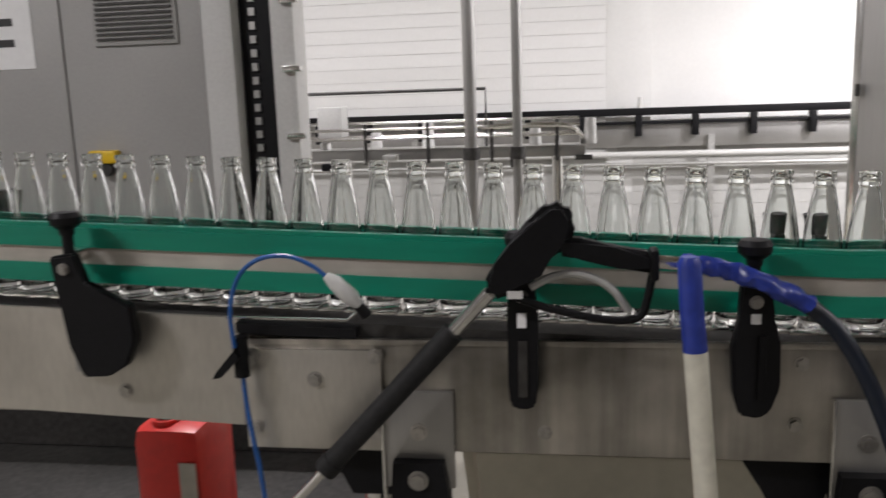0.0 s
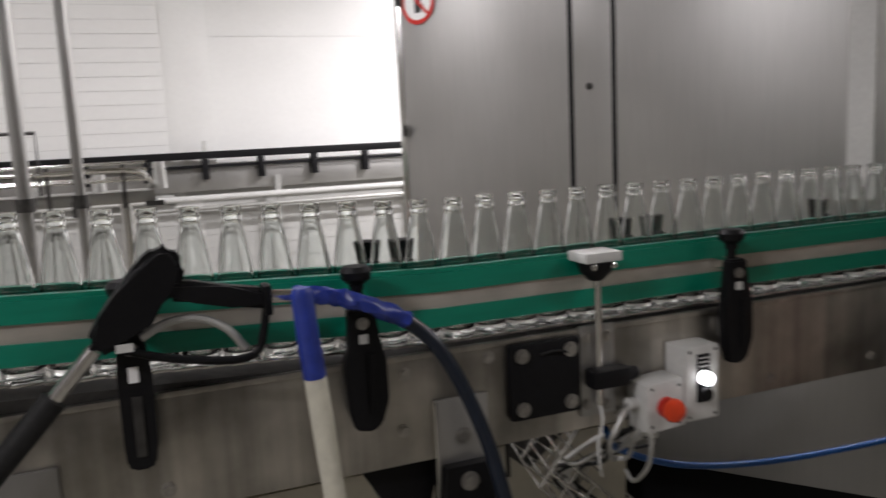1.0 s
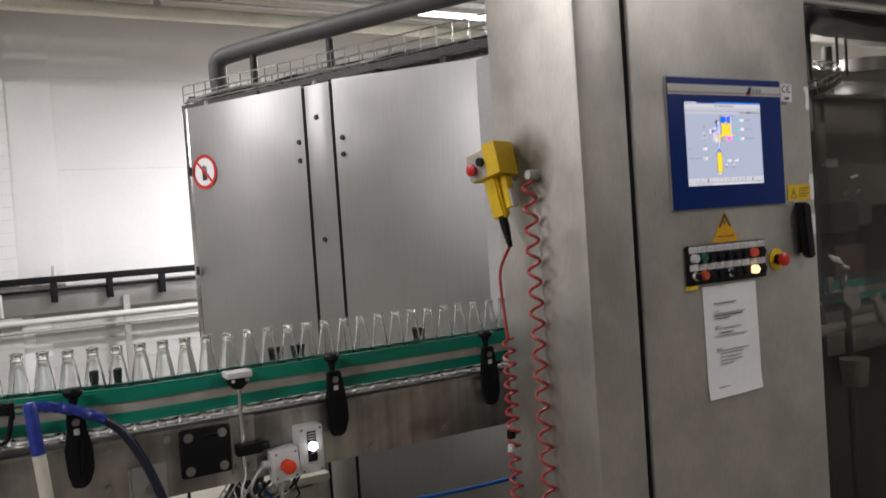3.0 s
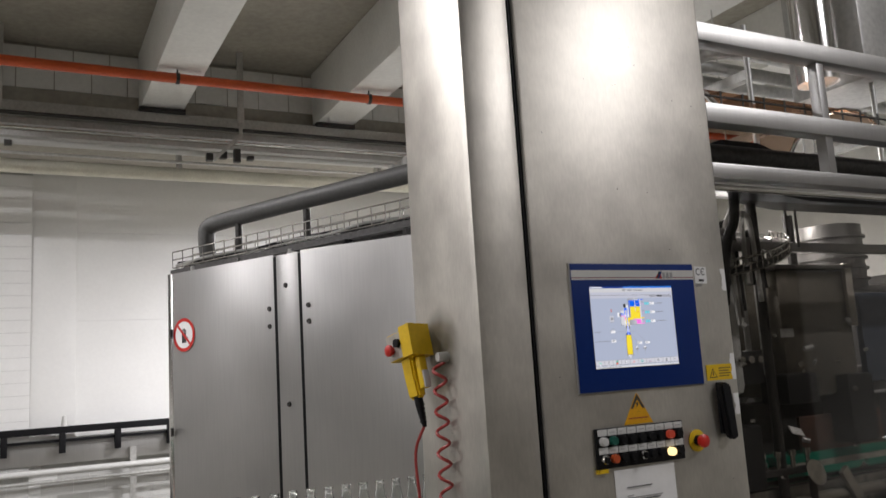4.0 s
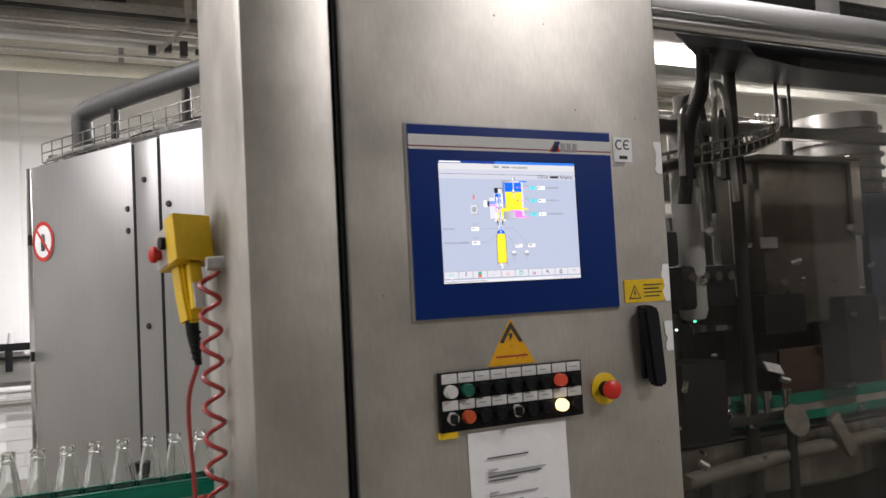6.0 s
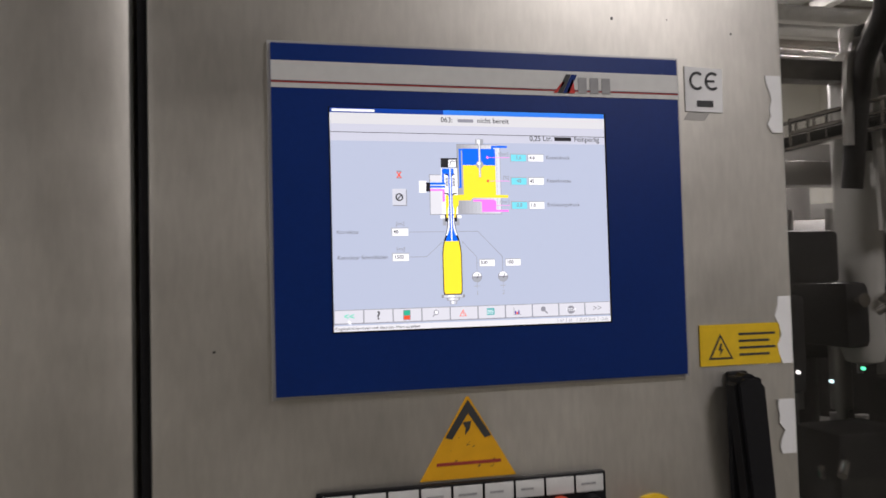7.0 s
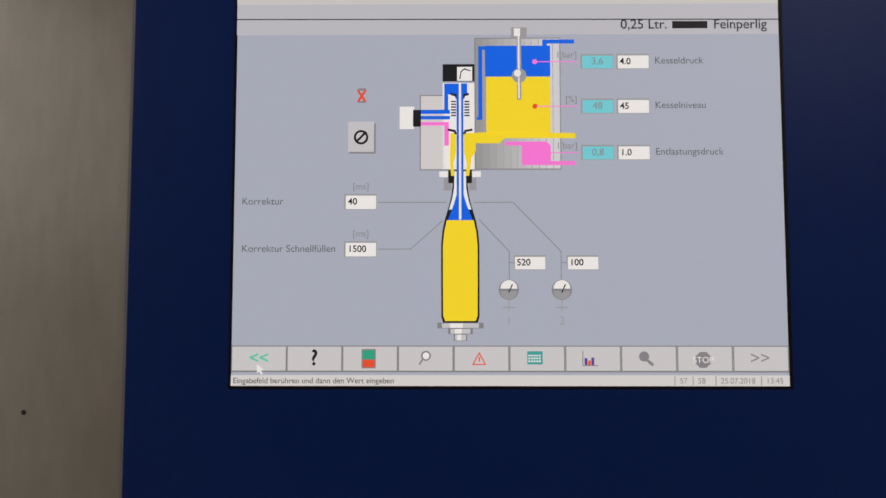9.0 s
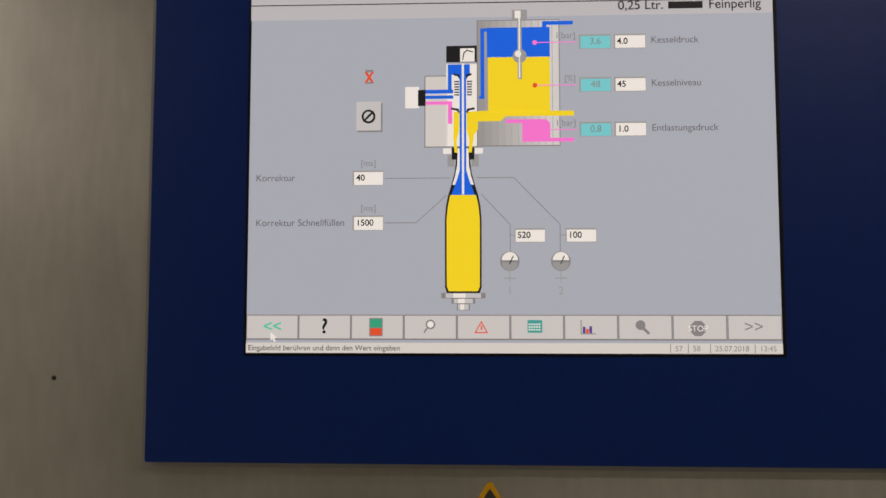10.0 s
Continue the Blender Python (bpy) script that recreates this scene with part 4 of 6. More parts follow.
part("clamp_knob", rod(B(), (1.300, 1.616, 1.0), (1.318, 1.616, 1.0), 0.013, 0.010), BLACK, sn)
part("sensor_cable", sweep(B(), smooth_line([(1.2525, 1.62, 0.955), (1.25, 1.61, 0.93), (1.235, 1.60, 0.90), (1.238, 1.60, 0.86), (1.26, 1.63, 0.83)], 6), 0.0025, 6), LIGHT_GREY, sn)

# ---- push button boxes ----


def screws(parent, x0, x1, z0, z1, y):
    for x in (x0, x1):
        for z in (z0, z1):
            part("screw", lathe(B(), [(0, 0), (0.003, 0), (0, 0.0012)], 8, Matrix.Translation((x, y, z)) @ Matrix.Rotation(radians(90), 4, "X")), DARK, parent)


sb = thing("stop_button_box", (1.352, 1.60, 0.90), "grey plastic push button box with a red mushroom button", "button box")
tilt = Matrix.Translation((1.352, 1.6, 0.946)) @ Matrix.Rotation(radians(-4), 4, "Y") @ Matrix.Translation((-1.352, -1.6, -0.946))
case = part("case", box(B(), 1.316, 1.388, 1.585, 1.637, 0.905, 0.987, 0.005, tilt), LIGHT_GREY, sb)
screws(case, 1.326, 1.378, 0.915, 0.977, 1.585)
part("gland", rod(B(), (1.345, 1.612, 0.905), (1.345, 1.612, 0.888), 0.009), LIGHT_GREY, sb)
part("side_gland", rod(B(), (1.316, 1.61, 0.95), (1.296, 1.61, 0.952), 0.010), LIGHT_GREY, sb)
m = Matrix.Translation((1.352, 1.585, 0.945)) @ Matrix.Rotation(radians(90), 4, "X")
part("button_collar", lathe(B(), [(0, 0), (0.017, 0), (0.016, 0.008), (0, 0.008)], 24, m), RED, sb)
part("mushroom", lathe(B(), [(0.012, 0.008), (0.012, 0.014), (0.0185, 0.016), (0.0195, 0.021), (0.017, 0.028), (0.010, 0.031), (0, 0.032)], 28, m), material("orange_red_button", (0.72, 0.06, 0.015), 0.35), sb, "orange-red mushroom button")
lb = thing("lamp_button_box", (1.422, 1.60, 0.91), "grey plastic button box with a lit white lamp", "button box")
case = part("case", box(B(), 1.389, 1.456, 1.583, 1.637, 0.911, 1.035, 0.005), LIGHT_GREY, lb)
screws(case, 1.397, 1.448, 0.919, 1.027, 1.583)
part("tag", box(B(), 1.411, 1.435, 1.5808, 1.5829, 0.998, 1.022), BLACK, lb, "black name tag")
for k in range(3):
    part("print_bar", box(B(), 1.413, 1.433, 1.580, 1.5807, 1.001 + 0.007 * k, 1.003 + 0.007 * k), LIGHT_GREY, lb)
part("bezel", box(B(), 1.411, 1.436, 1.5808, 1.5829, 0.942, 0.997, 0.002), BLACK, lb)
part("white_lamp", knob_y(1.4235, 0.983, 0.0118, 0.012, 1.5806), lit("white_button_lamp", (1.0, 1.0, 1.0), 7.0), lb, "glowing white push button")
part("black_button", knob_y(1.4235, 0.956, 0.0115, 0.010, 1.5806), BLACK, lb)

# ---- cable basket, loose cables and the blue cable under the conveyor ----
cb = thing("cable_basket", (1.4, 1.9, 0.4), "wire mesh cable basket that runs down under the conveyor", "cable tray")
a0, a1 = Vector((1.235, 1.80, 0.745)), Vector((1.82, 2.06, 0.20))
side = Vector((0.02, 0.16, 0.03))
up = Vector((0.04, -0.01, 0.055))
for off in (Vector((0, 0, 0)), side, side * 0.5, up, side + up, up * 0.5, side + up * 0.5):
    part("wire", sweep(B(), [a0 + off, a1 + off], 0.0028, 6), CHROME, cb)
for k in range(13):
    p = a0 + (a1 - a0) * k / 12
    part("cross_wire", sweep(B(), [p + up, p, p + side, p + side + up], 0.0024, 6), CHROME, cb)
b0 = Vector((1.335, 1.78, 0.89))
for off in (Vector((0, 0, 0)), side * 0.6, up * 0.6):
    part("wire", sweep(B(), [a0 + off, b0 + off], 0.0028, 6), CHROME, cb)
for k in range(6):
    p = a0 + (b0 - a0) * k / 5
    part("cross_wire", sweep(B(), [p + up * 0.6, p, p + side * 0.6], 0.0024, 6), CHROME, cb)
part("tray_back", prism(B(), [(1.26, 0.735), (1.345, 0.86), (1.42, 0.86), (1.40, 0.76), (1.31, 0.69)], 1.99, 1.996), DARK, cb, "dark rubber mat in the basket")
lc = thing("loose_cables", (1.34, 1.75, 0.8), "tangle of grey cables under the button boxes", "cables")
for k in range(9):
    x = 1.29 + 0.014 * k
    pts = [(x, 1.63, 0.90), (x + random.uniform(-0.02, 0.03), 1.68, 0.86), (x + random.uniform(-0.03, 0.05), 1.74, 0.82 + random.uniform(-0.03, 0.03)), (x + random.uniform(-0.04, 0.04), 1.84, 0.76), (1.33 + random.uniform(0, 0.08), 1.92, 0.69), (1.50 + random.uniform(-0.02, 0.03), 1.98, 0.53 + random.uniform(-0.02, 0.02)), (1.80, 2.10, 0.245)]
    part("cable", sweep(B(), smooth_line(pts, 5), random.uniform(0.003, 0.0055), 7), random.choice((ZINC, LIGHT_GREY, RUBBER, RUBBER)), lc)
for pts in ([(1.345, 1.612, 0.89), (1.35, 1.63, 0.83), (1.37, 1.70, 0.77), (1.42, 1.8, 0.74)], [(1.30, 1.61, 0.952), (1.275, 1.60, 0.93), (1.262, 1.61, 0.89), (1.30, 1.66, 0.84), (1.36, 1.74, 0.80)]):
    part("cable", sweep(B(), smooth_line(pts, 6), 0.004, 8), ZINC, lc)
bl = thing("blue_cable", (1.7, 1.75, 0.7), "slack blue cable between the button boxes and the cabinet", "cable")
part("cable", sweep(B(), smooth_line([(1.30, 1.68, 0.885), (1.36, 1.73, 0.82), (1.50, 1.75, 0.755), (1.67, 1.75, 0.722), (1.88, 1.75, 0.705), (2.14, 1.75, 0.698), (2.30, 1.75, 0.705)], 7), 0.0065, 10), BLUE_LINE, bl)
hr = thing("hanging_rod", (1.12, 1.70, 0.8), "thin rusty rod hanging from the conveyor beam", "rod")
part("rod", rod(B(), (1.125, 1.70, 0.915), (1.125, 1.70, 0.83), 0.004), DARK, hr)

# ---- pendant control and its cords on the cabinet's side ----
pd = thing("pendant_control", (1.92, 1.37, 1.5), "yellow hand-held pendant control with a red stop button", "pendant control")
turn = Matrix.Translation((1.908, 1.365, 1.655)) @ Matrix.Rotation(radians(12), 4, "Z") @ Matrix.Rotation(radians(-12), 4, "X")


def turned(bm, m=turn):
    bmesh.ops.transform(bm, matrix=m, verts=bm.verts)
    return bm


head = part("head", turned(box(B(), -0.032, 0.032, -0.055, 0.055, 0.0, 0.078, 0.006)), YELLOW, pd, "yellow plastic head")
part("face", turned(box(B(), -0.034, -0.0325, -0.012, 0.055, 0.004, 0.074)), BEIGE, head, "yellowed face plate")
part("hood", turned(prism(B(), [(-0.036, 0.0), (0.034, -0.006), (0.034, 0.082), (-0.036, 0.086)], -0.058, -0.012)), YELLOW, head)
mface = turn @ Matrix.Translation((-0.034, 0.033, 0.032)) @ Matrix.Rotation(radians(-90), 4, "Y")
part("stop_button", lathe(B(), [(0, 0), (0.011, 0), (0.011, 0.006), (0.016, 0.008), (0.016, 0.016), (0.010, 0.020), (0, 0.021)], 20, mface), RED, head, "red stop button")
mface = turn @ Matrix.Translation((-0.034, 0.002, 0.045)) @ Matrix.Rotation(radians(-90), 4, "Y")
part("black_button", lathe(B(), [(0, 0), (0.012, 0), (0.012, 0.010), (0, 0.011)], 18, mface), BLACK, head)
bm = turned(prism(B(), [(-0.020, 0.004), (0.020, 0.004), (0.017, -0.06), (0.013, -0.112), (-0.013, -0.112), (-0.018, -0.06)], -0.022, 0.026))
bmesh.ops.bevel(bm, geom=list(bm.edges), offset=0.006, segments=2, affect="EDGES")
part("grip", bm, YELLOW, pd, "yellow plastic grip")
part("enable_switch", turned(box(B(), -0.012, 0.012, -0.050, -0.030, -0.092, -0.004, 0.004)), YELLOW, pd)
part("switch_plate", turned(box(B(), -0.010, 0.010, -0.054, -0.050, -0.092, -0.045, 0.001)), LIGHT_GREY, pd, "pale switch plate")
q = [turn @ Vector(p) for p in ((0, 0, -0.108), (0, 0, -0.13), (0.002, 0, -0.16), (0.004, 0, -0.19))]
part("cord_boot", sweep(B(), q, 0.01, 12, radii=[0.0125, 0.012, 0.0095, 0.006]), BLACK, pd, "black ribbed cord boot")
for k in range(5):
    p = turn @ Vector((0.002, 0, -0.128 - 0.012 * k))
    part("boot_rib", lathe(B(), [(0.0125 - 0.001 * k, -0.0025), (0.0135 - 0.001 * k, 0), (0.0125 - 0.001 * k, 0.0025)], 14, Matrix.Translation(p)), BLACK, pd)
part("hook", box(B(), 1.925, 1.9545, 1.355, 1.395, 1.66, 1.70, 0.003), STEEL_DULL, pd)
rc = thing("spiral_cable", (1.93, 1.36, 0.4), "red pendant cord that ends in a long coil", "cord")
low = turn @ Vector((0.004, 0, -0.185))
part("straight_cord", sweep(B(), smooth_line([low, (1.905, 1.362, 1.40), (1.908, 1.357, 1.28), (1.910, 1.352, 1.22)], 6), 0.0042, 8), RED_CABLE, rc)


def coil(p0, p1, r, turns, wire, wob=0.0):
    p0, p1 = Vector(p0), Vector(p1)
    pts = []
    n = int(turns * 12)
    for k in range(n + 1):
        f = k / n
        c = p0.lerp(p1, f) + Vector((0, wob * math.sin(5 * f), 0))
        a = 2 * math.pi * turns * f
        pts.append(c + Vector((r * math.cos(a), r * math.sin(a), 0)))
    return sweep(B(), pts, wire, 7)


part("coil", coil((1.912, 1.352, 1.225), (1.918, 1.372, 0.30), 0.0155, 25, 0.0042, 0.004), RED_CABLE, rc)
part("coil", coil((1.930, 1.240, 1.64), (1.932, 1.238, 0.30), 0.0165, 25, 0.0044, 0.003), RED_CABLE, rc)
part("joint_ring", rod(B(), (1.905, 1.360, 0.975), (1.905, 1.360, 0.955), 0.012), BLACK, rc)
part("joint_ring", rod(B(), (1.905, 1.362, 0.935), (1.905, 1.362, 0.918), 0.010), LIGHT_GREY, rc)
gl = part("wall_gland", rod(B(), (1.9548, 1.238, 1.652), (1.925, 1.238, 1.652), 0.014, 0.012, 18), ZINC, rc, "grey cable gland")
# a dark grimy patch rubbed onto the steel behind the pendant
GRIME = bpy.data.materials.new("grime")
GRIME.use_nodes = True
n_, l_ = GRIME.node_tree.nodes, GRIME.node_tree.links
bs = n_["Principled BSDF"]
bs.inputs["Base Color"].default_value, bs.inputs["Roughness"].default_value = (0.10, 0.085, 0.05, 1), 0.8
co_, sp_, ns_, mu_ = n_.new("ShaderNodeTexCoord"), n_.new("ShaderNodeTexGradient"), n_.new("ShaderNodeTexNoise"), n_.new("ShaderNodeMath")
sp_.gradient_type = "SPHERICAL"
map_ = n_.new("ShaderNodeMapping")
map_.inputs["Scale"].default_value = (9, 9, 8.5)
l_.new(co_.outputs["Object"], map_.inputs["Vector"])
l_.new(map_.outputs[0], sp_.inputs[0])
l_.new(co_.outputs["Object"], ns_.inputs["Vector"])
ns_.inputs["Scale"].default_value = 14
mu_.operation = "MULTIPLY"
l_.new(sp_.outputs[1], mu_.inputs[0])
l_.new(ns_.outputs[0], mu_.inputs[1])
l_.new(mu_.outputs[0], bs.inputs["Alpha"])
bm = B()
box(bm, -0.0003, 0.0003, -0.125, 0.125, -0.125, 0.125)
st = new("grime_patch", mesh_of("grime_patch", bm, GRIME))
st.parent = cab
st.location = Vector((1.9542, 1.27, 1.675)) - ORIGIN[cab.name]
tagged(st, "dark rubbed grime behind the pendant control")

# ---- angled machine housing behind the conveyor ----
rear = thing("machine_housing", (2.0, 3.2, 0), "angled grey stainless steel machine housing with bolted panels", "machine housing")


def upright(bm, a, b, z0, z1, depth, bevel=0.0, front=0.0):
    """A panel that stands over the line a-b on the floor, with its depth behind it."""
    a, b = Vector((*a, 0)), Vector((*b, 0))
    d = b - a
    m = Matrix.Translation(a) @ Matrix.Rotation(math.atan2(d.y, d.x), 4, "Z")
    return box(bm, 0, d.length, -front, depth, z0, z1, bevel, m)


def along(a, b, f, z, out=0.0):
    a, b = Vector((*a, 0)), Vector((*b, 0))
    d = (b - a).normalized()
    p = a.lerp(b, f) + Vector((d.y, -d.x, 0)) * out
    return Vector((p.x, p.y, z)), Vector((d.y, -d.x, 0))


P = [(1.622, 3.53), (1.958, 2.885), (1.966, 2.870), (2.030, 2.748), (2.038, 2.735), (2.62, 1.99)]
ph = [part("panel", upright(B(), P[0], P[1], 0.14, 2.181, 0.03, 0.003), STEEL_DULL, rear, "large grey steel panel"),
      part("post", upright(B(), P[2], P[3], 0.14, 2.175, 0.04, 0.003), STEEL_DULL, rear),
      part("panel", upright(B(), P[4], P[5], 0.30, 2.181, 0.03, 0.003), STEEL_DULL, rear, "large grey steel panel")]
part("edge_strip", upright(B(), (1.602, 3.545), (1.6215, 3.531), 0.14, 2.181, 0.03, 0.002), CHROME, rear, "bright folded panel edge")
part("seam", upright(B(), P[1], P[2], 0.14, 2.17, 0.02), BLACK, rear)
part("seam", upright(B(), P[3], P[4], 0.14, 2.17, 0.02), BLACK, rear)
part("core", upright(B(), (1.76, 3.62), (2.70, 2.10), 0.0, 2.10, 0.5), DARK, rear)
part("black_unit", box(B(), 2.40, 2.62, 1.80, 1.98, 0.30, 0.82, 0.005), BLACK, rear, "black unit beside the cabinet")
part("unit_leg", box(B(), 2.45, 2.55, 1.85, 1.93, 0.0, 0.30), BLACK, rear)
part("base_skirt", upright(B(), (2.05, 2.78), (2.70, 1.95), 0.0, 0.295, 0.25), BLACK, rear, "black base skirt")
# light grey strip, paler than the panel it stands on
part("bright_edge", upright(B(), (2.435, 2.222), (2.475, 2.171), 1.16, 2.17, 0.002, 0, 0.012), LIGHT_GREY, rear, "light grey upright strip on the panel")


def panel_bolt(a, b, f, z, parent, r=0.012):
    p, n = along(a, b, f, z, 0.0)
    bm = rod(B(), p, p + n * 0.006, r, r * 0.8, 12)
    return part("bolt", bm, DARK, parent)


for z in (1.94, 1.86):
    panel_bolt(P[0], P[1], 0.955, z, ph[0])
for z in (2.035, 1.513, 0.95):
    panel_bolt(P[2], P[3], 0.42, z, ph[1])
for z in (1.935, 1.865):
    panel_bolt(P[4], P[5], 0.035, z, ph[2])
part("hinge", rod(B(), (1.612, 3.52, 1.90), (1.612, 3.52, 1.86), 0.008), DARK, ph[0])
part("hinge", rod(B(), (1.612, 3.52, 1.42), (1.612, 3.52, 1.38), 0.008), DARK, ph[0])
# prohibition sign
sg = thing("prohibition_sign", (1.685, 3.41, 1.78), "round red and white no-touching sign on the housing", "sign")
c, nrm = along(P[0], P[1], 0.125, 1.868, 0.002)
face = Matrix.Translation(c) @ nrm.to_track_quat("Z", "Y").to_matrix().to_4x4()
part("disc", lathe(B(), [(0, 0), (0.082, 0), (0.082, 0.0012), (0, 0.0012)], 40, face), PAPER, sg)
part("ring", lathe(B(), [(0.066, 0.0013), (0.082, 0.0013), (0.082, 0.0022), (0.066, 0.0022), (0.066, 0.0013)], 40, face), RED, sg, "red ring")
bm = box(B(), -0.070, 0.070, -0.006, 0.006, 0.0024, 0.0030)
part("bar", turned(bm, face @ Matrix.Rotation(radians(-45), 4, "Z")), RED, sg, "red slanting bar")
bm = box(B(), -0.016, 0.016, -0.04, 0.004, 0.0014, 0.0019)
for k in range(4):
    box(bm, -0.017 + 0.009 * k, -0.011 + 0.009 * k, 0.004, 0.034 - 0.006 * abs(k - 1.4), 0.0014, 0.0019)
box(bm, 0.016, 0.028, -0.022, -0.012, 0.0014, 0.0019)
part("symbol", turned(bm, face), INK, sg, "black symbol")

# pipe and wire baskets on top of the housing
tp = thing("roof_pipe", (2.0, 3.4, 2.18), "dark grey pipe along the top of the housing", "pipe")
part("pipe", sweep(B(), smooth_line([(1.84, 3.72, 2.30), (1.83, 3.71, 2.40), (1.84, 3.69, 2.455), (1.90, 3.60, 2.475), (2.10, 3.22, 2.485), (2.40, 2.70, 2.50), (2.75, 2.10, 2.52)], 6), 0.045, 16), material("grey_pipe_lagging", (0.10, 0.10, 0.095), 0.55, 0.2, 60, 0.1, 0.05, 0.1), tp)
for f in (0.2, 0.62):
    p = Vector((1.84, 3.69, 0)).lerp(Vector((2.40, 2.70, 0)), f)
    part("support", rod(B(), (p.x, p.y, 2.10), (p.x, p.y, 2.44), 0.018), DARK, tp)
bk = thing("wire_basket", (2.0, 3.5, 2.18), "galvanised wire cable basket above the housing", "cable tray")
ca, cbv = Vector((1.665, 3.78, 2.245)), Vector((2.70, 2.02, 2.30))
dirv = (cbv - ca).normalized()
acr = Vector((-dirv.y, dirv.x, 0)) * -0.14
part("support_beam", sweep(B(), [ca + Vector((0, 0, -0.03)), cbv + Vector((0, 0, -0.03))], 0.022, 4), DARK, bk, "dark support rail")
part("support_beam", sweep(B(), [ca - acr + Vector((0, 0, -0.03)), cbv - acr + Vector((0, 0, -0.03))], 0.018, 4), DARK, bk)
upv = Vector((0, 0, 0.085))
for off in (Vector(), acr * -1, upv, upv - acr, upv * 0.5, upv * 0.5 - acr, acr * -0.5):
    part("wire", sweep(B(), [ca + off, cbv + off], 0.0035, 5), CHROME, bk)
for k in range(27):
    p = ca.lerp(cbv, k / 26)
    part("cross_wire", sweep(B(), [p + upv, p, p - acr, p - acr + upv], 0.0032, 5), CHROME, bk)
for k in range(6):
    p = ca.lerp(cbv, (k + 0.5) / 6.0)
    part("foot", box(B(), p.x - 0.02, p.x + 0.02, p.y - 0.02, p.y + 0.02, 2.10, 2.235, 0.003), random.choice((BLACK, ZINC, DARK)), bk)
for k in range(5):
    q0, q1 = ca - acr * random.uniform(0.2, 0.8), cbv - acr * random.uniform(0.2, 0.8)
    pts = [q0.lerp(q1, f / 8) + Vector((random.uniform(-0.02, 0.02), random.uniform(-0.02, 0.02), 0.012 + random.uniform(0, 0.02))) for f in range(9)]
    part("cable", sweep(B(), smooth_line(pts, 3), 0.007, 6), random.choice((RUBBER, ZINC)), bk)

# ---- grey switch cabinet and door frame beyond the conveyor ----
left = thing("switch_cabinet", (-1.2, 3.4, 0), "grey enamelled switch cabinet with a slotted vent", "cabinet")
part("carcass", box(B(), -2.6, -0.58, 3.225, 3.8, 0.0, 2.9), GREY_PAINT, left)
part("door", box(B(), -1.055, -0.555, 3.20, 3.224, 0.12, 2.85, 0.004), GREY_PAINT, left)
part("door", box(B(), -1.70, -1.062, 3.20, 3.224, 0.12, 2.85, 0.004), GREY_PAINT, left)
part("edge_profile", box(B(), -0.553, -0.445, 3.19, 3.30, 0.0, 2.9, 0.01), LIGHT_GREY, left, "pale corner profile")
vent = part("vent", box(B(), -0.936, -0.636, 3.190, 3.1985, 1.628, 1.93, 0.003), GREY_PAINT, left, "slotted vent grille")
for k in range(17):
    part("slat", box(B(), -0.922, -0.650, 3.184, 3.1895, 1.645 + 0.0165 * k, 1.653 + 0.0165 * k), DARK, vent)
part("lever", box(B(), -0.985, -0.885, 3.16, 3.199, 1.235, 1.280, 0.008), YELLOW, left, "yellow lever")
part("lever_base", rod(B(), (-0.935, 3.199, 1.215), (-0.935, 3.17, 1.215), 0.025), DARK, left)
wn = thing("wall_notice", (-1.35, 3.199, 1.58), "white paper notice with black marks on the switch cabinet", "notice")
part("sheet", box(B(), -1.52, -1.165, 3.197, 3.1993, 1.565, 2.05), PAPER, wn)
for z in (1.64, 1.71, 1.80):
    part("print_bar", box(B(), -1.38, -1.235, 3.1955, 3.1968, z, z + 0.025), INK, wn)
fr = thing("door_frame", (-0.35, 3.4, 0), "pale metal frame post with a dark seal strip", "frame post")
part("seal_strip", box(B(), -0.440, -0.327, 3.25, 3.33, 0.0, 3.0), BLACK, fr, "dark seal strip")
for k in range(40):
    part("seal_lug", box(B(), -0.405, -0.385, 3.240, 3.2495, 0.9 + 0.045 * k, 0.925 + 0.045 * k), STEEL_DULL, fr)
part("post", box(B(), -0.325, -0.245, 3.22, 3.34, 0.0, 3.0, 0.006), LIGHT_GREY, fr)
for z in (1.30, 1.52, 1.74):
    part("bracket", box(B(), -0.285, -0.225, 3.20, 3.2195, z, z + 0.02, 0.002), CHROME, fr)

# ---- far side of the hall ----
rl = thing("far_rail", (0.6, 8.5, 1.0), "black far conveyor rail with brackets along the wall", "conveyor rail")
part("black_rail", box(B(), -2.6, 7.0, 8.40, 8.46, 1.232, 1.300, 0.006), BLACK, rl)
part("lower_rail", box(B(), -2.6, 7.0, 8.41, 8.44, 1.150, 1.177, 0.004), BLACK, rl)
part("panel", box(B(), -2.6, 7.0, 8.47, 8.482, 0.935, 1.150, 0.002), STEEL_DULL, rl, "grey sheet panel below the rail")
part("pipe", rod(B(), (-2.6, 8.42, 0.870), (7.0, 8.42, 0.870), 0.028), LIGHT_GREY, rl, "pale pipe")
part("pipe", rod(B(), (-2.6, 8.42, 0.775), (7.0, 8.42, 0.775), 0.018), ZINC, rl)
for k in range(18):
    x = -2.27 + 0.515 * k
    part("bracket", box(B(), x - 0.03, x + 0.03, 8.385, 8.4655, 1.04, 1.232, 0.004), BLACK, rl)
for k in range(7):
    x = -2.2 + 1.4 * k
    part("leg", box(B(), x - 0.03, x + 0.03, 8.43, 8.468, 0.0, 1.04), ZINC, rl)
part("small_light", rod(B(), (1.35, 8.43, 1.300), (1.35, 8.43, 1.40), 0.03, 0.02), LIGHT_GREY, rl)
fc = thing("far_conveyor", (-0.2, 5.2, 0), "far stainless bottle conveyor with thin rails", "conveyor")
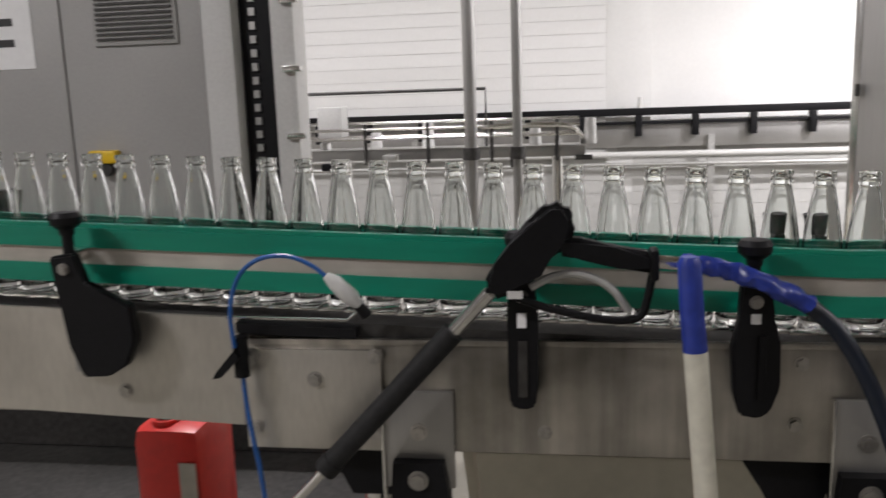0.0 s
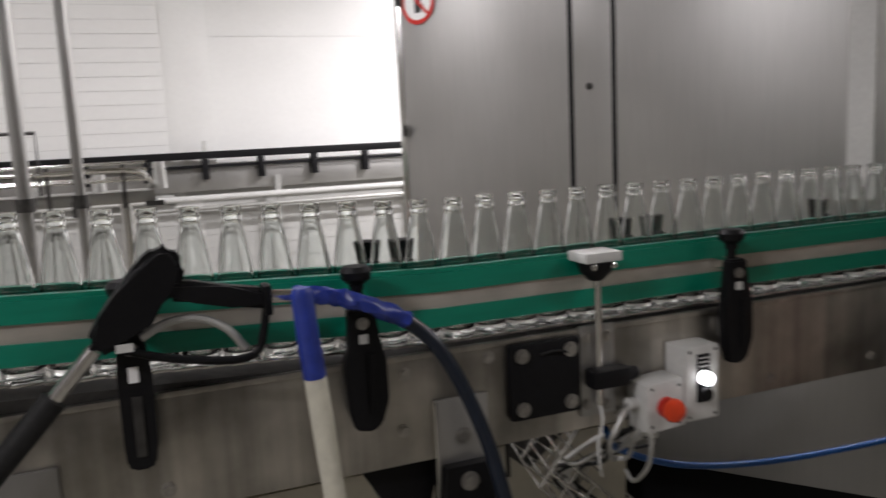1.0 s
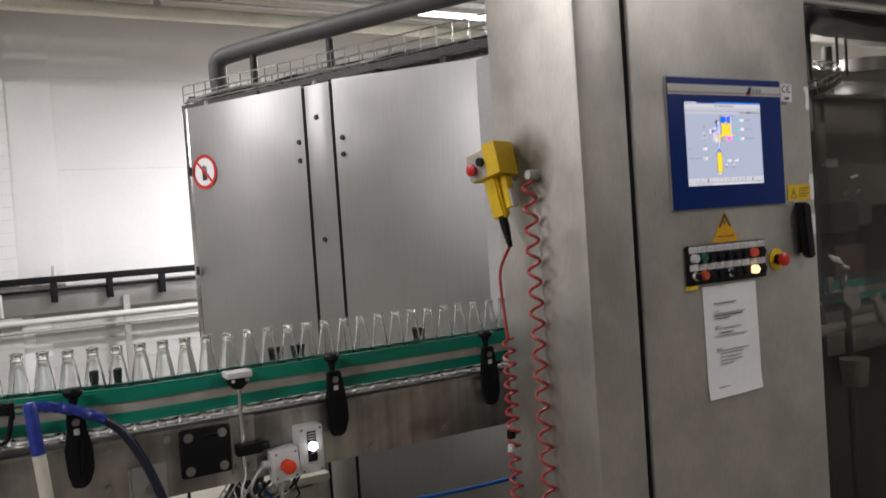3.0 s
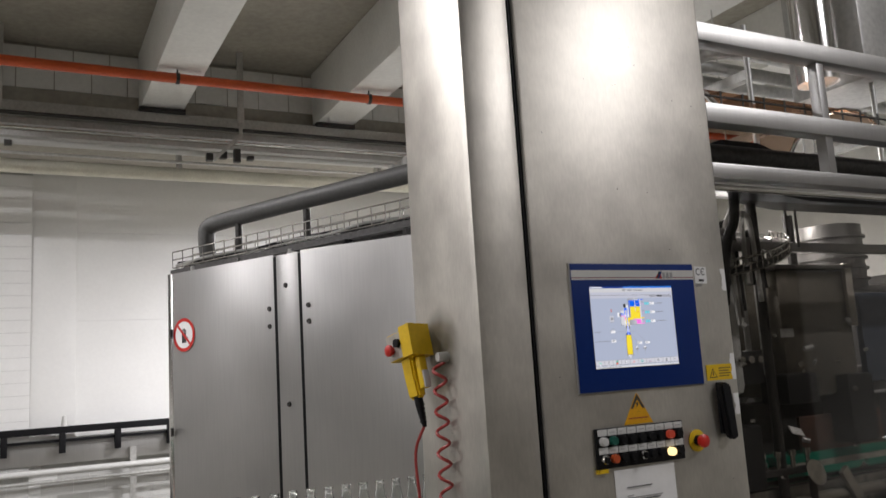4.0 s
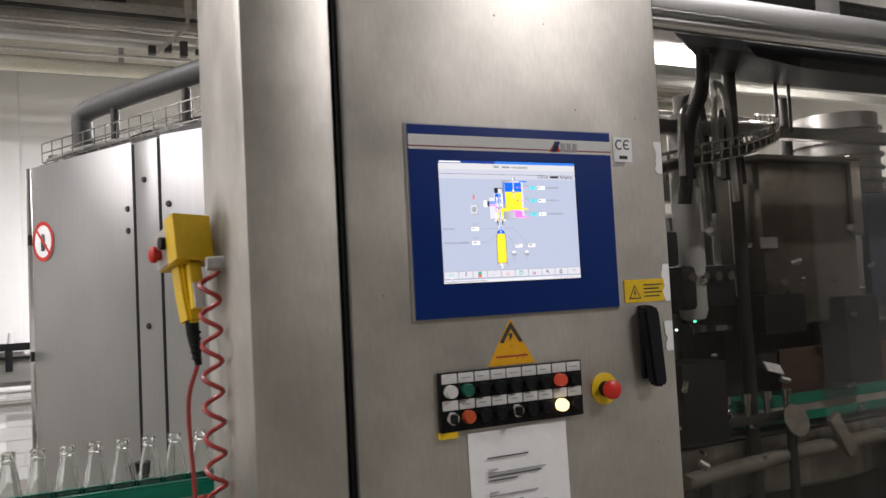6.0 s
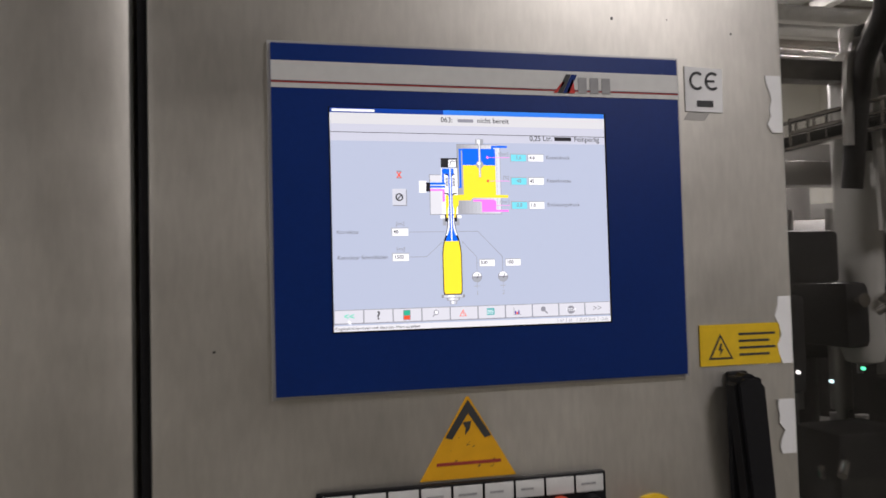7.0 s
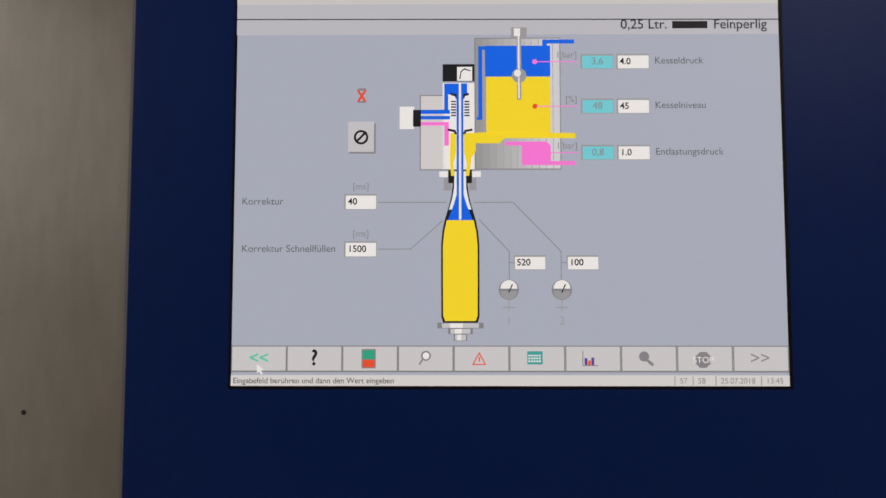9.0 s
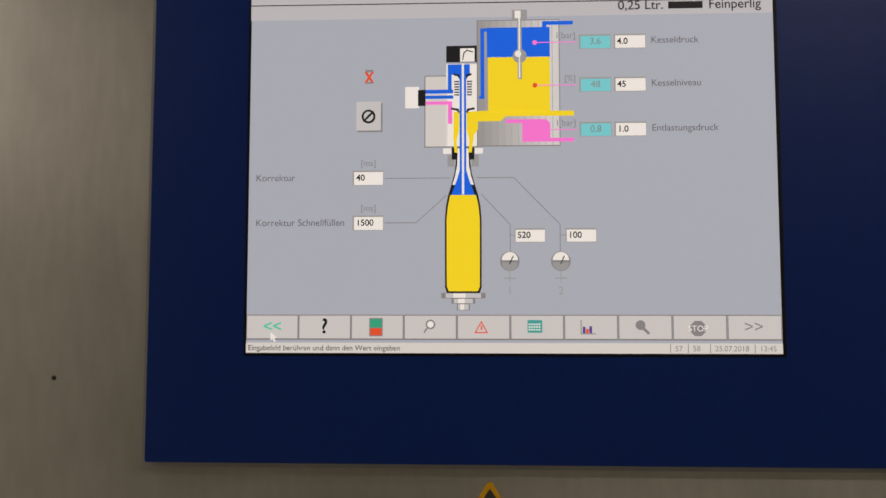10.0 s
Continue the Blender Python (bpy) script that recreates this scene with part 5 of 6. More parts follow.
part("deck", box(B(), -2.4, 0.75, 5.0, 5.25, 1.10, 1.16, 0.004), STEEL_DULL, fc)
for y, z in ((4.98, 1.22), (5.27, 1.22), (4.98, 1.27), (5.27, 1.30)):
    part("rail", rod(B(), (-2.4, y, z), (0.72, y, z), 0.009), CHROME, fc)
for k in range(9):
    part("rail_post", rod(B(), (-2.2 + 0.35 * k, 4.98, 1.08), (-2.2 + 0.35 * k, 4.98, 1.30), 0.010), DARK, fc)
    part("motor_block", box(B(), -2.1 + 0.35 * k, -2.02 + 0.35 * k, 4.94, 5.0, 1.0 + 0.05 * (k % 3), 1.09 + 0.04 * (k % 2), 0.006), random.choice((DARK, ZINC, BLACK)), fc)
for x in (-1.8, -0.6, 0.6):
    part("leg", rod(B(), (x, 5.12, 0), (x, 5.12, 1.10), 0.03), CHROME, fc)
part("curved_rail", sweep(B(), smooth_line([(0.2, 4.9, 1.27), (0.62, 4.92, 1.27), (0.72, 5.0, 1.22), (0.74, 5.2, 1.15)], 6), 0.014, 8), CHROME, fc)
part("hoop", sweep(B(), [(-0.90, 5.1, 1.16), (-0.90, 5.1, 1.475), (0.21, 5.1, 1.475), (0.21, 5.1, 1.16)], 0.010, 8), DARK, fc)
for k in range(6):
    part("canister", rod(B(), (-0.72 + 0.3 * k, 5.12, 1.16), (-0.72 + 0.3 * k, 5.12, 1.20 + 0.05 * (k % 3)), 0.035, 0.03), random.choice((LIGHT_GREY, ZINC)), fc)
part("white_box", box(B(), -0.74, -0.60, 5.05, 5.2, 1.23, 1.40, 0.008), LIGHT_GREY, fc, "small pale box")
for x, r in ((0.18, 0.032), (0.41, 0.024)):
    po = thing("steel_post", (x, 4.6, 0), "slim stainless steel post that reaches to the ceiling", "post", "steel posts")
    part("tube", rod(B(), (x, 4.6, 0.0), (x, 4.6, 4.845), r, n=20), STEEL_DULL, po)
    part("foot_plate", box(B(), x - 0.07, x + 0.07, 4.53, 4.67, 0.0, 0.012), STEEL_DULL, po)
    part("collar", rod(B(), (x, 4.6, 1.12), (x, 4.6, 1.18), r + 0.012), DARK, po)

# ---- under the ceiling ----
op = thing("orange_pipe", (2, 7.0, 4.5), "orange painted pipe under the ceiling beams", "pipe")
part("pipe", rod(B(), (X0 + 0.01, 6.10, 4.19), (X1 - 0.01, 6.10, 4.19), 0.042), ORANGE, op)
for x in (0.31, 2.08, 3.82, 5.57):
    part("clamp", rod(B(), (x, 6.10, 4.19), (x + 0.03, 6.10, 4.19), 0.050), DARK, op)
    part("hanger", rod(B(), (x + 0.015, 6.10, 4.23), (x + 0.015, 6.10, 4.275 if x > 0 else ZC), 0.007), DARK, op)
ct = thing("cable_trays", (2, 7.1, 3.8), "galvanised cable trays hung below the ceiling", "cable tray")
for y, z, h in ((7.16, 4.13, 0.10), (7.05, 3.98, 0.06), (7.0, 3.86, 0.045)):
    tr = part("tray", box(B(), X0 + 0.01, X1 - 0.01, y, y + 0.16, z, z + 0.006), ZINC, ct)
    part("tray_side", box(B(), X0 + 0.01, X1 - 0.01, y - 0.004, y, z, z + h), ZINC, tr)
for z, r, m in ((4.06, 0.018, DARK), (3.93, 0.014, CHROME), (3.80, 0.028, LIGHT_GREY), (3.70, 0.014, ZINC)):
    part("conduit", rod(B(), (X0 + 0.01, 6.98, z), (X1 - 0.01, 6.98, z), r, n=12), m, ct)
for x in (-1.3, 0.75, 2.83, 4.9, 7.0):
    hg = part("hanger", box(B(), x - 0.03, x + 0.03, 6.93, 6.955, 4.10, ZC, 0.002), ZINC, ct)
    part("hanger_arm", sweep(B(), [(x, 6.94, 4.12), (x - 0.02, 6.90, 3.98), (x - 0.28, 6.92, 3.72)], 0.022, 4), ZINC, hg)
    for k in range(4):
        part("fitting", box(B(), x - 0.34 + 0.13 * k, x - 0.28 + 0.13 * k, 6.90, 6.97, 3.72 + 0.03 * (k % 2), 3.79 + 0.03 * (k % 3), 0.004), DARK, hg)
cp = thing("cream_pipe", (2, 7.25, 3.6), "cream lagged pipe along the wall head", "pipe")
part("pipe", rod(B(), (X0 + 0.01, 7.28, 3.66), (X1 - 0.01, 7.28, 3.66), 0.065), WHITE_HOSE, cp)
for x in (0.2, 2.3, 4.4):
    part("support", box(B(), x - 0.02, x + 0.02, 7.24, 7.35, 3.66, 3.96), ZINC, cp)
for fx, fy, fz, along_x, watts in FIXTURES:
    hl = thing("tube_lamp", (fx, fy, fz), "hanging fluorescent tube lamp with a white housing", "ceiling lamp", "tube lamps")
    lx, ly = (0.66, 0.10) if along_x else (0.10, 0.66)
    part("housing", box(B(), fx - lx, fx + lx, fy - ly, fy + ly, fz, fz + 0.07, 0.01), LIGHT_GREY, hl)
    for s in (-0.045, 0.045):
        a = (fx - lx + 0.03, fy + s, fz - 0.022) if along_x else (fx + s, fy - ly + 0.03, fz - 0.022)
        b = (fx + lx - 0.03, fy + s, fz - 0.022) if along_x else (fx + s, fy + ly - 0.03, fz - 0.022)
        part("tube", rod(B(), a, b, 0.018), LAMP_FACE, hl, "glowing fluorescent tube").visible_shadow = False
    for s in (-0.5, 0.5):
        q = (fx + s, fy) if along_x else (fx, fy + s)
        part("rod", rod(B(), (*q, fz + 0.07), (*q, ZC), 0.006), ZINC, hl)

# ---- guarded filler to the side of the cabinet ----
fram = thing("machine_guard", (4, 1.08, 0), "stainless steel machine guard with smoked panes", "machine guard")
part("rail", box(B(), 2.8145, 6.5, 1.06, 1.12, 2.150, 2.195, 0.004), STEEL_DULL, fram)
part("tube_rail", rod(B(), (2.8145, 1.085, 2.128), (6.5, 1.085, 2.128), 0.016), CHROME, fram)
part("rail", box(B(), 2.8145, 6.5, 1.06, 1.12, 2.325, 2.387, 0.004), STEEL_DULL, fram)
part("rail", box(B(), 2.8145, 6.5, 1.06, 1.12, 2.590, 2.652, 0.004), STEEL_DULL, fram)
part("dark_pipe", rod(B(), (2.813, 1.25, 2.285), (4.3, 1.25, 2.285), 0.035), DARK, fram)
for x in (3.37, 4.6, 6.46):
    part("strut", box(B(), x, x + 0.035, 1.07, 1.11, 2.1955, 2.589, 0.002), STEEL_DULL, fram)
for x in (4.56, 6.44):
    part("post", box(B(), x, x + 0.06, 1.06, 1.12, 0.0, 2.110, 0.004), STEEL_DULL, fram)
for x0, x1 in ((2.822, 4.555), (4.625, 6.435)):
    part("smoked_pane", box(B(), x0, x1, 1.086, 1.091, 0.35, 2.088), TINTED, fram, "smoked clear guard pane").visible_shadow = False
part("kick_panel", box(B(), 2.815, 6.5, 1.08, 1.10, 0.02, 0.345), STEEL_DULL, fram)
bkt = thing("guard_basket", (4, 1.16, 2.38), "wire cable basket laid on the guard frame", "cable tray")
for y, z in ((1.13, 2.39), (1.25, 2.39), (1.13, 2.44), (1.25, 2.44)):
    part("wire", rod(B(), (2.813, y, z), (6.4, y, z), 0.004, n=6), DARK, bkt)
for k in range(34):
    x = 2.86 + 0.1 * k
    part("cross_wire", sweep(B(), [(x, 1.13, 2.46), (x, 1.13, 2.388), (x, 1.25, 2.388), (x, 1.25, 2.46)], 0.0038, 5), DARK, bkt)
part("cable", rod(B(), (2.813, 1.19, 2.402), (6.4, 1.19, 2.405), 0.013), RUBBER, bkt)
part("cable", rod(B(), (2.813, 1.22, 2.402), (6.4, 1.22, 2.40), 0.011), RUBBER, bkt)
cv = thing("clear_cover", (3.7, 1.7, 2.40), "curved yellowish clear plastic cover above the guard", "cover")
bm = B()
rows_ = []
for k in range(9):
    a = radians(20 + 17 * k)
    rows_.append([bm.verts.new((x, 1.75 - 0.30 * math.cos(a), 2.38 + 0.34 * math.sin(a))) for x in (3.35, 4.35)])
for a, b in zip(rows_, rows_[1:]):
    bm.faces.new((a[0], a[1], b[1], b[0]))
bmesh.ops.solidify(bm, geom=bm.faces[:], thickness=0.006)
part("shell", bm, pane("yellowed_plastic", (0.62, 0.46, 0.36), 0.15), cv)
for x in (3.345, 4.355):
    part("rim", sweep(B(), [(x, 1.75 - 0.30 * math.cos(radians(a)), 2.38 + 0.34 * math.sin(radians(a))) for a in range(20, 161, 14)], 0.012, 8), CHROME, cv)
dk = thing("dark_chute", (3.8, 1.6, 2.2), "dark sheet metal chute above the filler", "chute")
bm = prism(B(), [(3.30, 2.42), (3.50, 2.42), (3.95, 2.30), (4.7, 2.30), (4.7, 2.20), (3.75, 2.20), (3.55, 2.22)], 1.46, 1.64)
part("chute", bm, BLACK, dk)
for x in (3.6, 4.4):
    part("chute_hanger", rod(B(), (x, 1.55, 2.25), (x, 1.55, 2.96), 0.012), ZINC, dk)
tk = thing("filler", (4.0, 3.0, 0), "dark stainless rotary bottle filler behind the guard", "filling machine")
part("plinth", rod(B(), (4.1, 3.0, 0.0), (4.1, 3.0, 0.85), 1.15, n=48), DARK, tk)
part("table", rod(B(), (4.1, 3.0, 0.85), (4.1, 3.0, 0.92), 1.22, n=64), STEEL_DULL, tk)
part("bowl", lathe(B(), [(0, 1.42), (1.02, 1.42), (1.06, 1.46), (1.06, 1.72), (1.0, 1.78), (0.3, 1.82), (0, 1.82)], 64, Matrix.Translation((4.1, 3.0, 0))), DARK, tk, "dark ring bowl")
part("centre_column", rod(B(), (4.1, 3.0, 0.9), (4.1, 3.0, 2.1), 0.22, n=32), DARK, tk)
part("head_ring", lathe(B(), [(0.98, 1.90), (1.05, 1.90), (1.05, 1.97), (0.98, 1.97), (0.98, 1.90)], 64, Matrix.Translation((4.1, 3.0, 0))), STEEL_DULL, tk)
valve = mesh_of("filling_valve", rod(rod(rod(B(), (0, 0, 1.16), (0, 0, 1.30), 0.013), (0, 0, 1.30), (0, 0, 1.46), 0.026), (0, 0, 1.72), (0, 0, 1.80), 0.02), STEEL_DULL)
lifter = mesh_of("bottle_lift", rod(rod(B(), (0, 0, 0.92), (0, 0, 0.955), 0.03), (0, 0, 0.955), (0, 0, 0.965), 0.034), STEEL_DULL)
for k in range(60):
    a = 2 * math.pi * k / 60
    for mesh in (valve, lifter):
        o = new(mesh.name.split(".")[0], mesh)
        o.parent = tk
        o.location = (0.1 + 1.09 * math.cos(a), 1.09 * math.sin(a), 0)
for k in range(60):
    a = 2 * math.pi * k / 60
    if -2.9 < math.atan2(math.sin(a), math.cos(a)) < -0.1:
        o = tagged(new("bottle", bottle_mesh), "empty clear glass bottle standing on the filler's ring", "bottle", "bottles on the filler")
        o.location = (4.1 + 1.09 * math.cos(a), 3.0 + 1.09 * math.sin(a), 0.965)
for x, y, h, r in ((3.60, 1.62, 2.30, 0.020), (3.02, 2.3, 2.4, 0.02), (5.3, 1.7, 2.6, 0.03), (4.22, 1.95, 2.25, 0.022)):
    part("machine_post", rod(B(), (x, y, 0.0), (x, y, h), r, n=12), DARK, tk)
for x0, x1, z0, z1 in ((3.0, 3.22, 1.42, 1.60), (3.28, 3.45, 1.10, 1.34), (3.62, 3.8, 1.40, 1.52), (3.98, 4.14, 1.22, 1.50), (3.1, 3.3, 1.62, 1.72)):
    part("valve_block", box(B(), x0, x1, 1.56, 1.70, z0, z1, 0.012), RUBBER, tk)
for k in range(26):
    x, z = random.uniform(2.95, 4.4), random.uniform(1.05, 1.75)
    part("fitting", rod(B(), (x, 1.545, z), (x + random.uniform(-0.03, 0.03), 1.53, z + random.uniform(-0.02, 0.02)), random.uniform(0.005, 0.012), n=10), random.choice((CHROME, CHROME, ZINC)), tk)
# two dark sheets added to block the bright walls beyond the filler
part("back_panel", box(B(), 2.9, 7.5, 4.30, 4.34, 0.0, 1.74, 0.004), DARK, tk, "dark sheet added behind the filler to darken the view through it")
part("end_panel", box(B(), 5.5, 5.54, 1.25, 4.28, 0.0, 2.02, 0.004), DARK, tk, "dark sheet added to hide the bright wall beyond the machine")
for y0, y1, z0, z1 in ((1.5, 1.95, 1.0, 1.35), (1.4, 1.7, 1.42, 1.60), (2.1, 2.5, 1.1, 1.5)):
    part("drive_box", box(B(), 5.2, 5.48, y0, y1, z0, z1, 0.015), MACHINE, tk)
for k in range(14):
    y = 1.35 + 0.09 * k
    part("guide_rod", rod(B(), (5.15 + 0.05 * (k % 3), y, 0.9), (5.15 + 0.05 * (k % 3), y, 1.0 + 0.1 * ((k * 5) % 7)), 0.008, n=8), random.choice((CHROME, ZINC, DARK)), tk)
part("cross_rail", box(B(), 3.0, 5.4, 2.0, 2.06, 1.86, 1.92, 0.003), STEEL_DULL, tk)
part("cross_rail", box(B(), 3.0, 5.4, 1.62, 1.66, 2.02, 2.06, 0.003), MACHINE, tk)
# valve tower, hoses and cable basket over the infeed
part("vessel", lathe(B(), [(0, 1.45), (0.035, 1.46), (0.045, 1.49), (0.045, 2.05), (0.035, 2.08), (0.02, 2.09), (0.02, 2.14), (0, 2.14)], 24, Matrix.Translation((3.43, 1.66, 0))), LIGHT_GREY, tk, "pale upright pipe column")
for k in range(6):
    x = 3.33 + 0.045 * k
    y = 1.56 + 0.03 * (k % 3)
    top = 2.06 + 0.035 * (k % 4)
    pts = [(x, y, 1.88), (x + 0.005, y, top - 0.04), (x + 0.04, y + 0.02, top), (x + 0.085, y + 0.03, top - 0.05), (x + 0.10, y + 0.03, 1.72 + 0.03 * k)]
    part("hose", sweep(B(), smooth_line(pts, 6), 0.010 + 0.003 * (k % 3), 8), (ZINC, MACHINE, RUBBER)[k % 3], tk)
part("hose", sweep(B(), smooth_line([(3.52, 1.60, 2.30), (3.485, 1.60, 2.20), (3.43, 1.60, 2.11), (3.42, 1.60, 2.02)], 6), 0.018, 10), ZINC, tk)
part("hose", sweep(B(), smooth_line([(3.40, 1.52, 2.24), (3.385, 1.52, 2.12), (3.36, 1.55, 2.02), (3.35, 1.58, 1.80)], 6), 0.020, 10), RUBBER, tk)
for z, y in ((2.085, 1.72), (2.125, 1.80)):
    part("cross_pipe", sweep(B(), smooth_line([(3.30, y, z), (3.60, y, z - 0.005), (3.86, y, z - 0.01), (4.0, y + 0.1, z - 0.03)], 5), 0.013, 8), LIGHT_GREY, tk)
path = smooth_line([(3.28, 1.66, 1.89), (3.40, 1.55, 1.915), (3.55, 1.52, 1.945), (3.70, 1.55, 1.99), (3.82, 1.64, 2.04), (3.88, 1.78, 2.08)], 5)
for up_, in_ in ((0.0, 0.0), (0.03, 0.0), (0.055, 0.0), (0.0, 0.09), (0.055, 0.09)):
    part("basket_wire", sweep(B(), [q + Vector((0, in_, up_)) for q in path], 0.0042, 6), CHROME, tk)
for q in path:
    part("basket_wire", sweep(B(), [q + Vector((0, 0, 0.06)), q, q + Vector((0, 0.09, 0)), q + Vector((0, 0.09, 0.06))], 0.0036, 5), CHROME, tk)
for k in range(3):
    part("cable", sweep(B(), [q + Vector((0, 0.02 + 0.022 * k, 0.010 + 0.006 * (k % 2))) for q in path], 0.009, 6), RUBBER, tk)
for x in (3.80, 3.86):
    part("hanging_rod", rod(B(), (x, 1.62, 2.04), (x, 1.62, 2.42), 0.006, n=8), DARK, tk)
# pale plates imitate the bright wall showing between the dark posts
for x0, x1, z0, z1 in ((3.545, 3.575, 1.50, 1.90), (3.632, 3.668, 1.62, 1.90), (3.632, 3.668, 1.50, 1.58)):
    part("pale_plate", box(B(), x0, x1, 1.675, 1.683, z0, z1, 0.002), LIGHT_GREY, tk, "pale plate standing in for the bright wall seen through a gap")
part("product_tank", box(B(), 3.70, 4.14, 1.62, 2.0, 1.42, 1.945, 0.02), material("brown_stained_steel", (0.16, 0.145, 0.12), 0.45, 0.6, 30, 0.2, 0.05, 0.4), tk, "brown-stained square tank")
part("tank_edge", box(B(), 4.105, 4.150, 1.60, 1.618, 1.70, 1.97, 0.004), BEIGE, tk, "pale strip along the tank's right edge")
part("tank_flange", box(B(), 3.68, 4.16, 1.60, 2.02, 1.946, 1.962, 0.003), MACHINE, tk)
part("label_plate", box(B(), 3.672, 3.745, 1.605, 1.610, 1.665, 1.700, 0.001), ZINC, tk, "small engraved plate")
part("motor", rod(B(), (4.75, 2.15, 1.90), (4.75, 2.15, 2.24), 0.17, n=28), MACHINE, tk, "dark drive motor")
for k in range(5):
    part("motor_fin", rod(B(), (4.75, 2.15, 1.95 + 0.055 * k), (4.75, 2.15, 1.962 + 0.055 * k), 0.185, n=28), MACHINE, tk)
part("side_panel", box(B(), 4.17, 4.80, 1.60, 1.63, 1.46, 1.84, 0.004), material("blue_grey_sheet", (0.06, 0.075, 0.11), 0.4, 0.3, 60, 0.1, 0.02, 0.15), tk, "blue-grey sheet panel")
# plain dark box that fills the machine's dark middle
part("drive_housing", box(B(), 3.62, 4.9, 1.74, 1.88, 0.95, 1.40, 0.015), DARK, tk, "plain dark box in the middle of the machine")
part("valve_block", box(B(), 3.36, 3.57, 1.62, 1.78, 1.49, 1.62, 0.012), RUBBER, tk)
for k in range(4):
    part("valve_cap", rod(B(), (3.385 + 0.05 * k, 1.60, 1.585), (3.385 + 0.05 * k, 1.618, 1.585), 0.014, n=14), CHROME, tk)
part("rust_panel", box(B(), 3.78, 4.30, 1.66, 1.675, 1.12, 1.34, 0.003), material("rust_brown_sheet", (0.09, 0.045, 0.03), 0.6, 0.2, 30, 0.3, 0.06, 0.4), tk, "rust-brown sheet")
for k in range(5):
    part("star_knob", rod(rod(B(), (3.39 + 0.084 * k, 1.60, 1.16), (3.39 + 0.084 * k, 1.60, 1.205), 0.010, n=12), (3.39 + 0.084 * k, 1.60, 1.205), (3.39 + 0.084 * k, 1.60, 1.228), 0.016, n=16), CHROME, tk)
part("knob_rail", box(B(), 3.34, 3.78, 1.585, 1.615, 1.135, 1.16, 0.003), DARK, tk)
part("data_card", box(B(), -0.035, 0.035, -0.002, 0.002, -0.018, 0.018, 0, Matrix.Translation((3.66, 1.58, 1.297)) @ Matrix.Rotation(radians(14), 4, "Y") @ Matrix.Rotation(radians(-40), 4, "X")), PAPER, tk, "small white card")
# infeed starwheel with green pockets, lower bars
sw = thing("infeed_starwheel", (3.35, 1.95, 1.0), "green plastic infeed starwheel", "starwheel")
bm = B()
pts = []
for k in range(96):
    a = 2 * math.pi * k / 96
    pts.append((3.42 + (0.245 + 0.022 * math.cos(16 * a)) * math.cos(a), (0.245 + 0.022 * math.cos(16 * a)) * math.sin(a)))
for z in (1.12, 1.18):
    bm = prism(B(), pts, 0, 0.016)
    bmesh.ops.transform(bm, matrix=Matrix.Translation((0, 2.06, z)) @ Matrix.Rotation(radians(90), 4, "X"), verts=bm.verts)
    part("star_disc", bm, GREEN, sw)
part("hub", rod(B(), (3.42, 2.06, 0.85), (3.42, 2.06, 1.30), 0.05), CHROME, sw)
# cream bars with a darkened base colour, low behind the pane
bars = thing("lower_frame", (3.6, 1.6, 0), "dark cream bars low behind the guard pane", "machine frame")
part("bar", sweep(B(), smooth_line([(3.30, 1.60, 1.00), (3.55, 1.60, 1.015), (3.85, 1.60, 1.03), (4.4, 1.60, 1.03)], 6), 0.024, 10), DARK_CREAM, bars)
part("bar", box(B(), 3.91, 3.955, 1.56, 1.58, 0.99, 1.14, 0.004, Matrix.Translation((3.93, 1.57, 1.06)) @ Matrix.Rotation(radians(-33), 4, "Y") @ Matrix.Translation((-3.93, -1.57, -1.06))), DARK_CREAM, bars)
part("dish", lathe(B(), [(0, 0), (0.045, 0), (0.05, 0.004), (0, 0.006)], 20, Matrix.Translation((3.717, 1.56, 1.135)) @ Matrix.Rotation(radians(70), 4, "X")), DARK_CREAM, bars)
part("dish_rod", rod(B(), (3.717, 1.58, 0.0), (3.717, 1.58, 1.12), 0.015), DARK, bars)
part("bucket", rod(B(), (3.655, 1.52, 0.80), (3.655, 1.52, 0.905), 0.045, 0.055, 20), DARK_CREAM, bars)
part("bucket_bracket", rod(B(), (3.655, 1.57, 0.86), (3.717, 1.58, 0.86), 0.008), DARK, bars)
for x in (3.40, 4.30):
    part("frame_leg", box(B(), x - 0.025, x + 0.025, 1.575, 1.625, 0.0, 0.99), DARK, bars)
for k in range(6):
    o = lit("status_light", random.choice(((0.1, 1.0, 0.5), (1, 1, 1), (0.6, 0.9, 1.0))), 3.0)
    part("status_light", rod(B(), (2.98 + 0.07 * k, 1.552, 1.44 + 0.02 * (k % 2)), (2.98 + 0.07 * k, 1.547, 1.44 + 0.02 * (k % 2)), 0.0035), o, tk)
# chrome rods and fittings added for small glints low in the machine
for k in range(9):
    a = radians(195 + 17 * k)
    x, y = 3.42 + 0.36 * math.cos(a), 2.06 + 0.36 * math.sin(a)
    part("bottle_grip", rod(rod(B(), (x, y, 0.94), (x, y, 1.03), 0.016), (x, y, 1.03), (x, y, 1.045), 0.022), CHROME, tk)
for k in range(16):
    x, z = random.uniform(2.98, 4.3), random.uniform(1.02, 1.22)
    part("fitting", rod(B(), (x, 1.60, z), (x + random.uniform(-0.05, 0.05), 1.58, z + random.uniform(-0.02, 0.02)), random.uniform(0.004, 0.009), n=8), CHROME, tk)
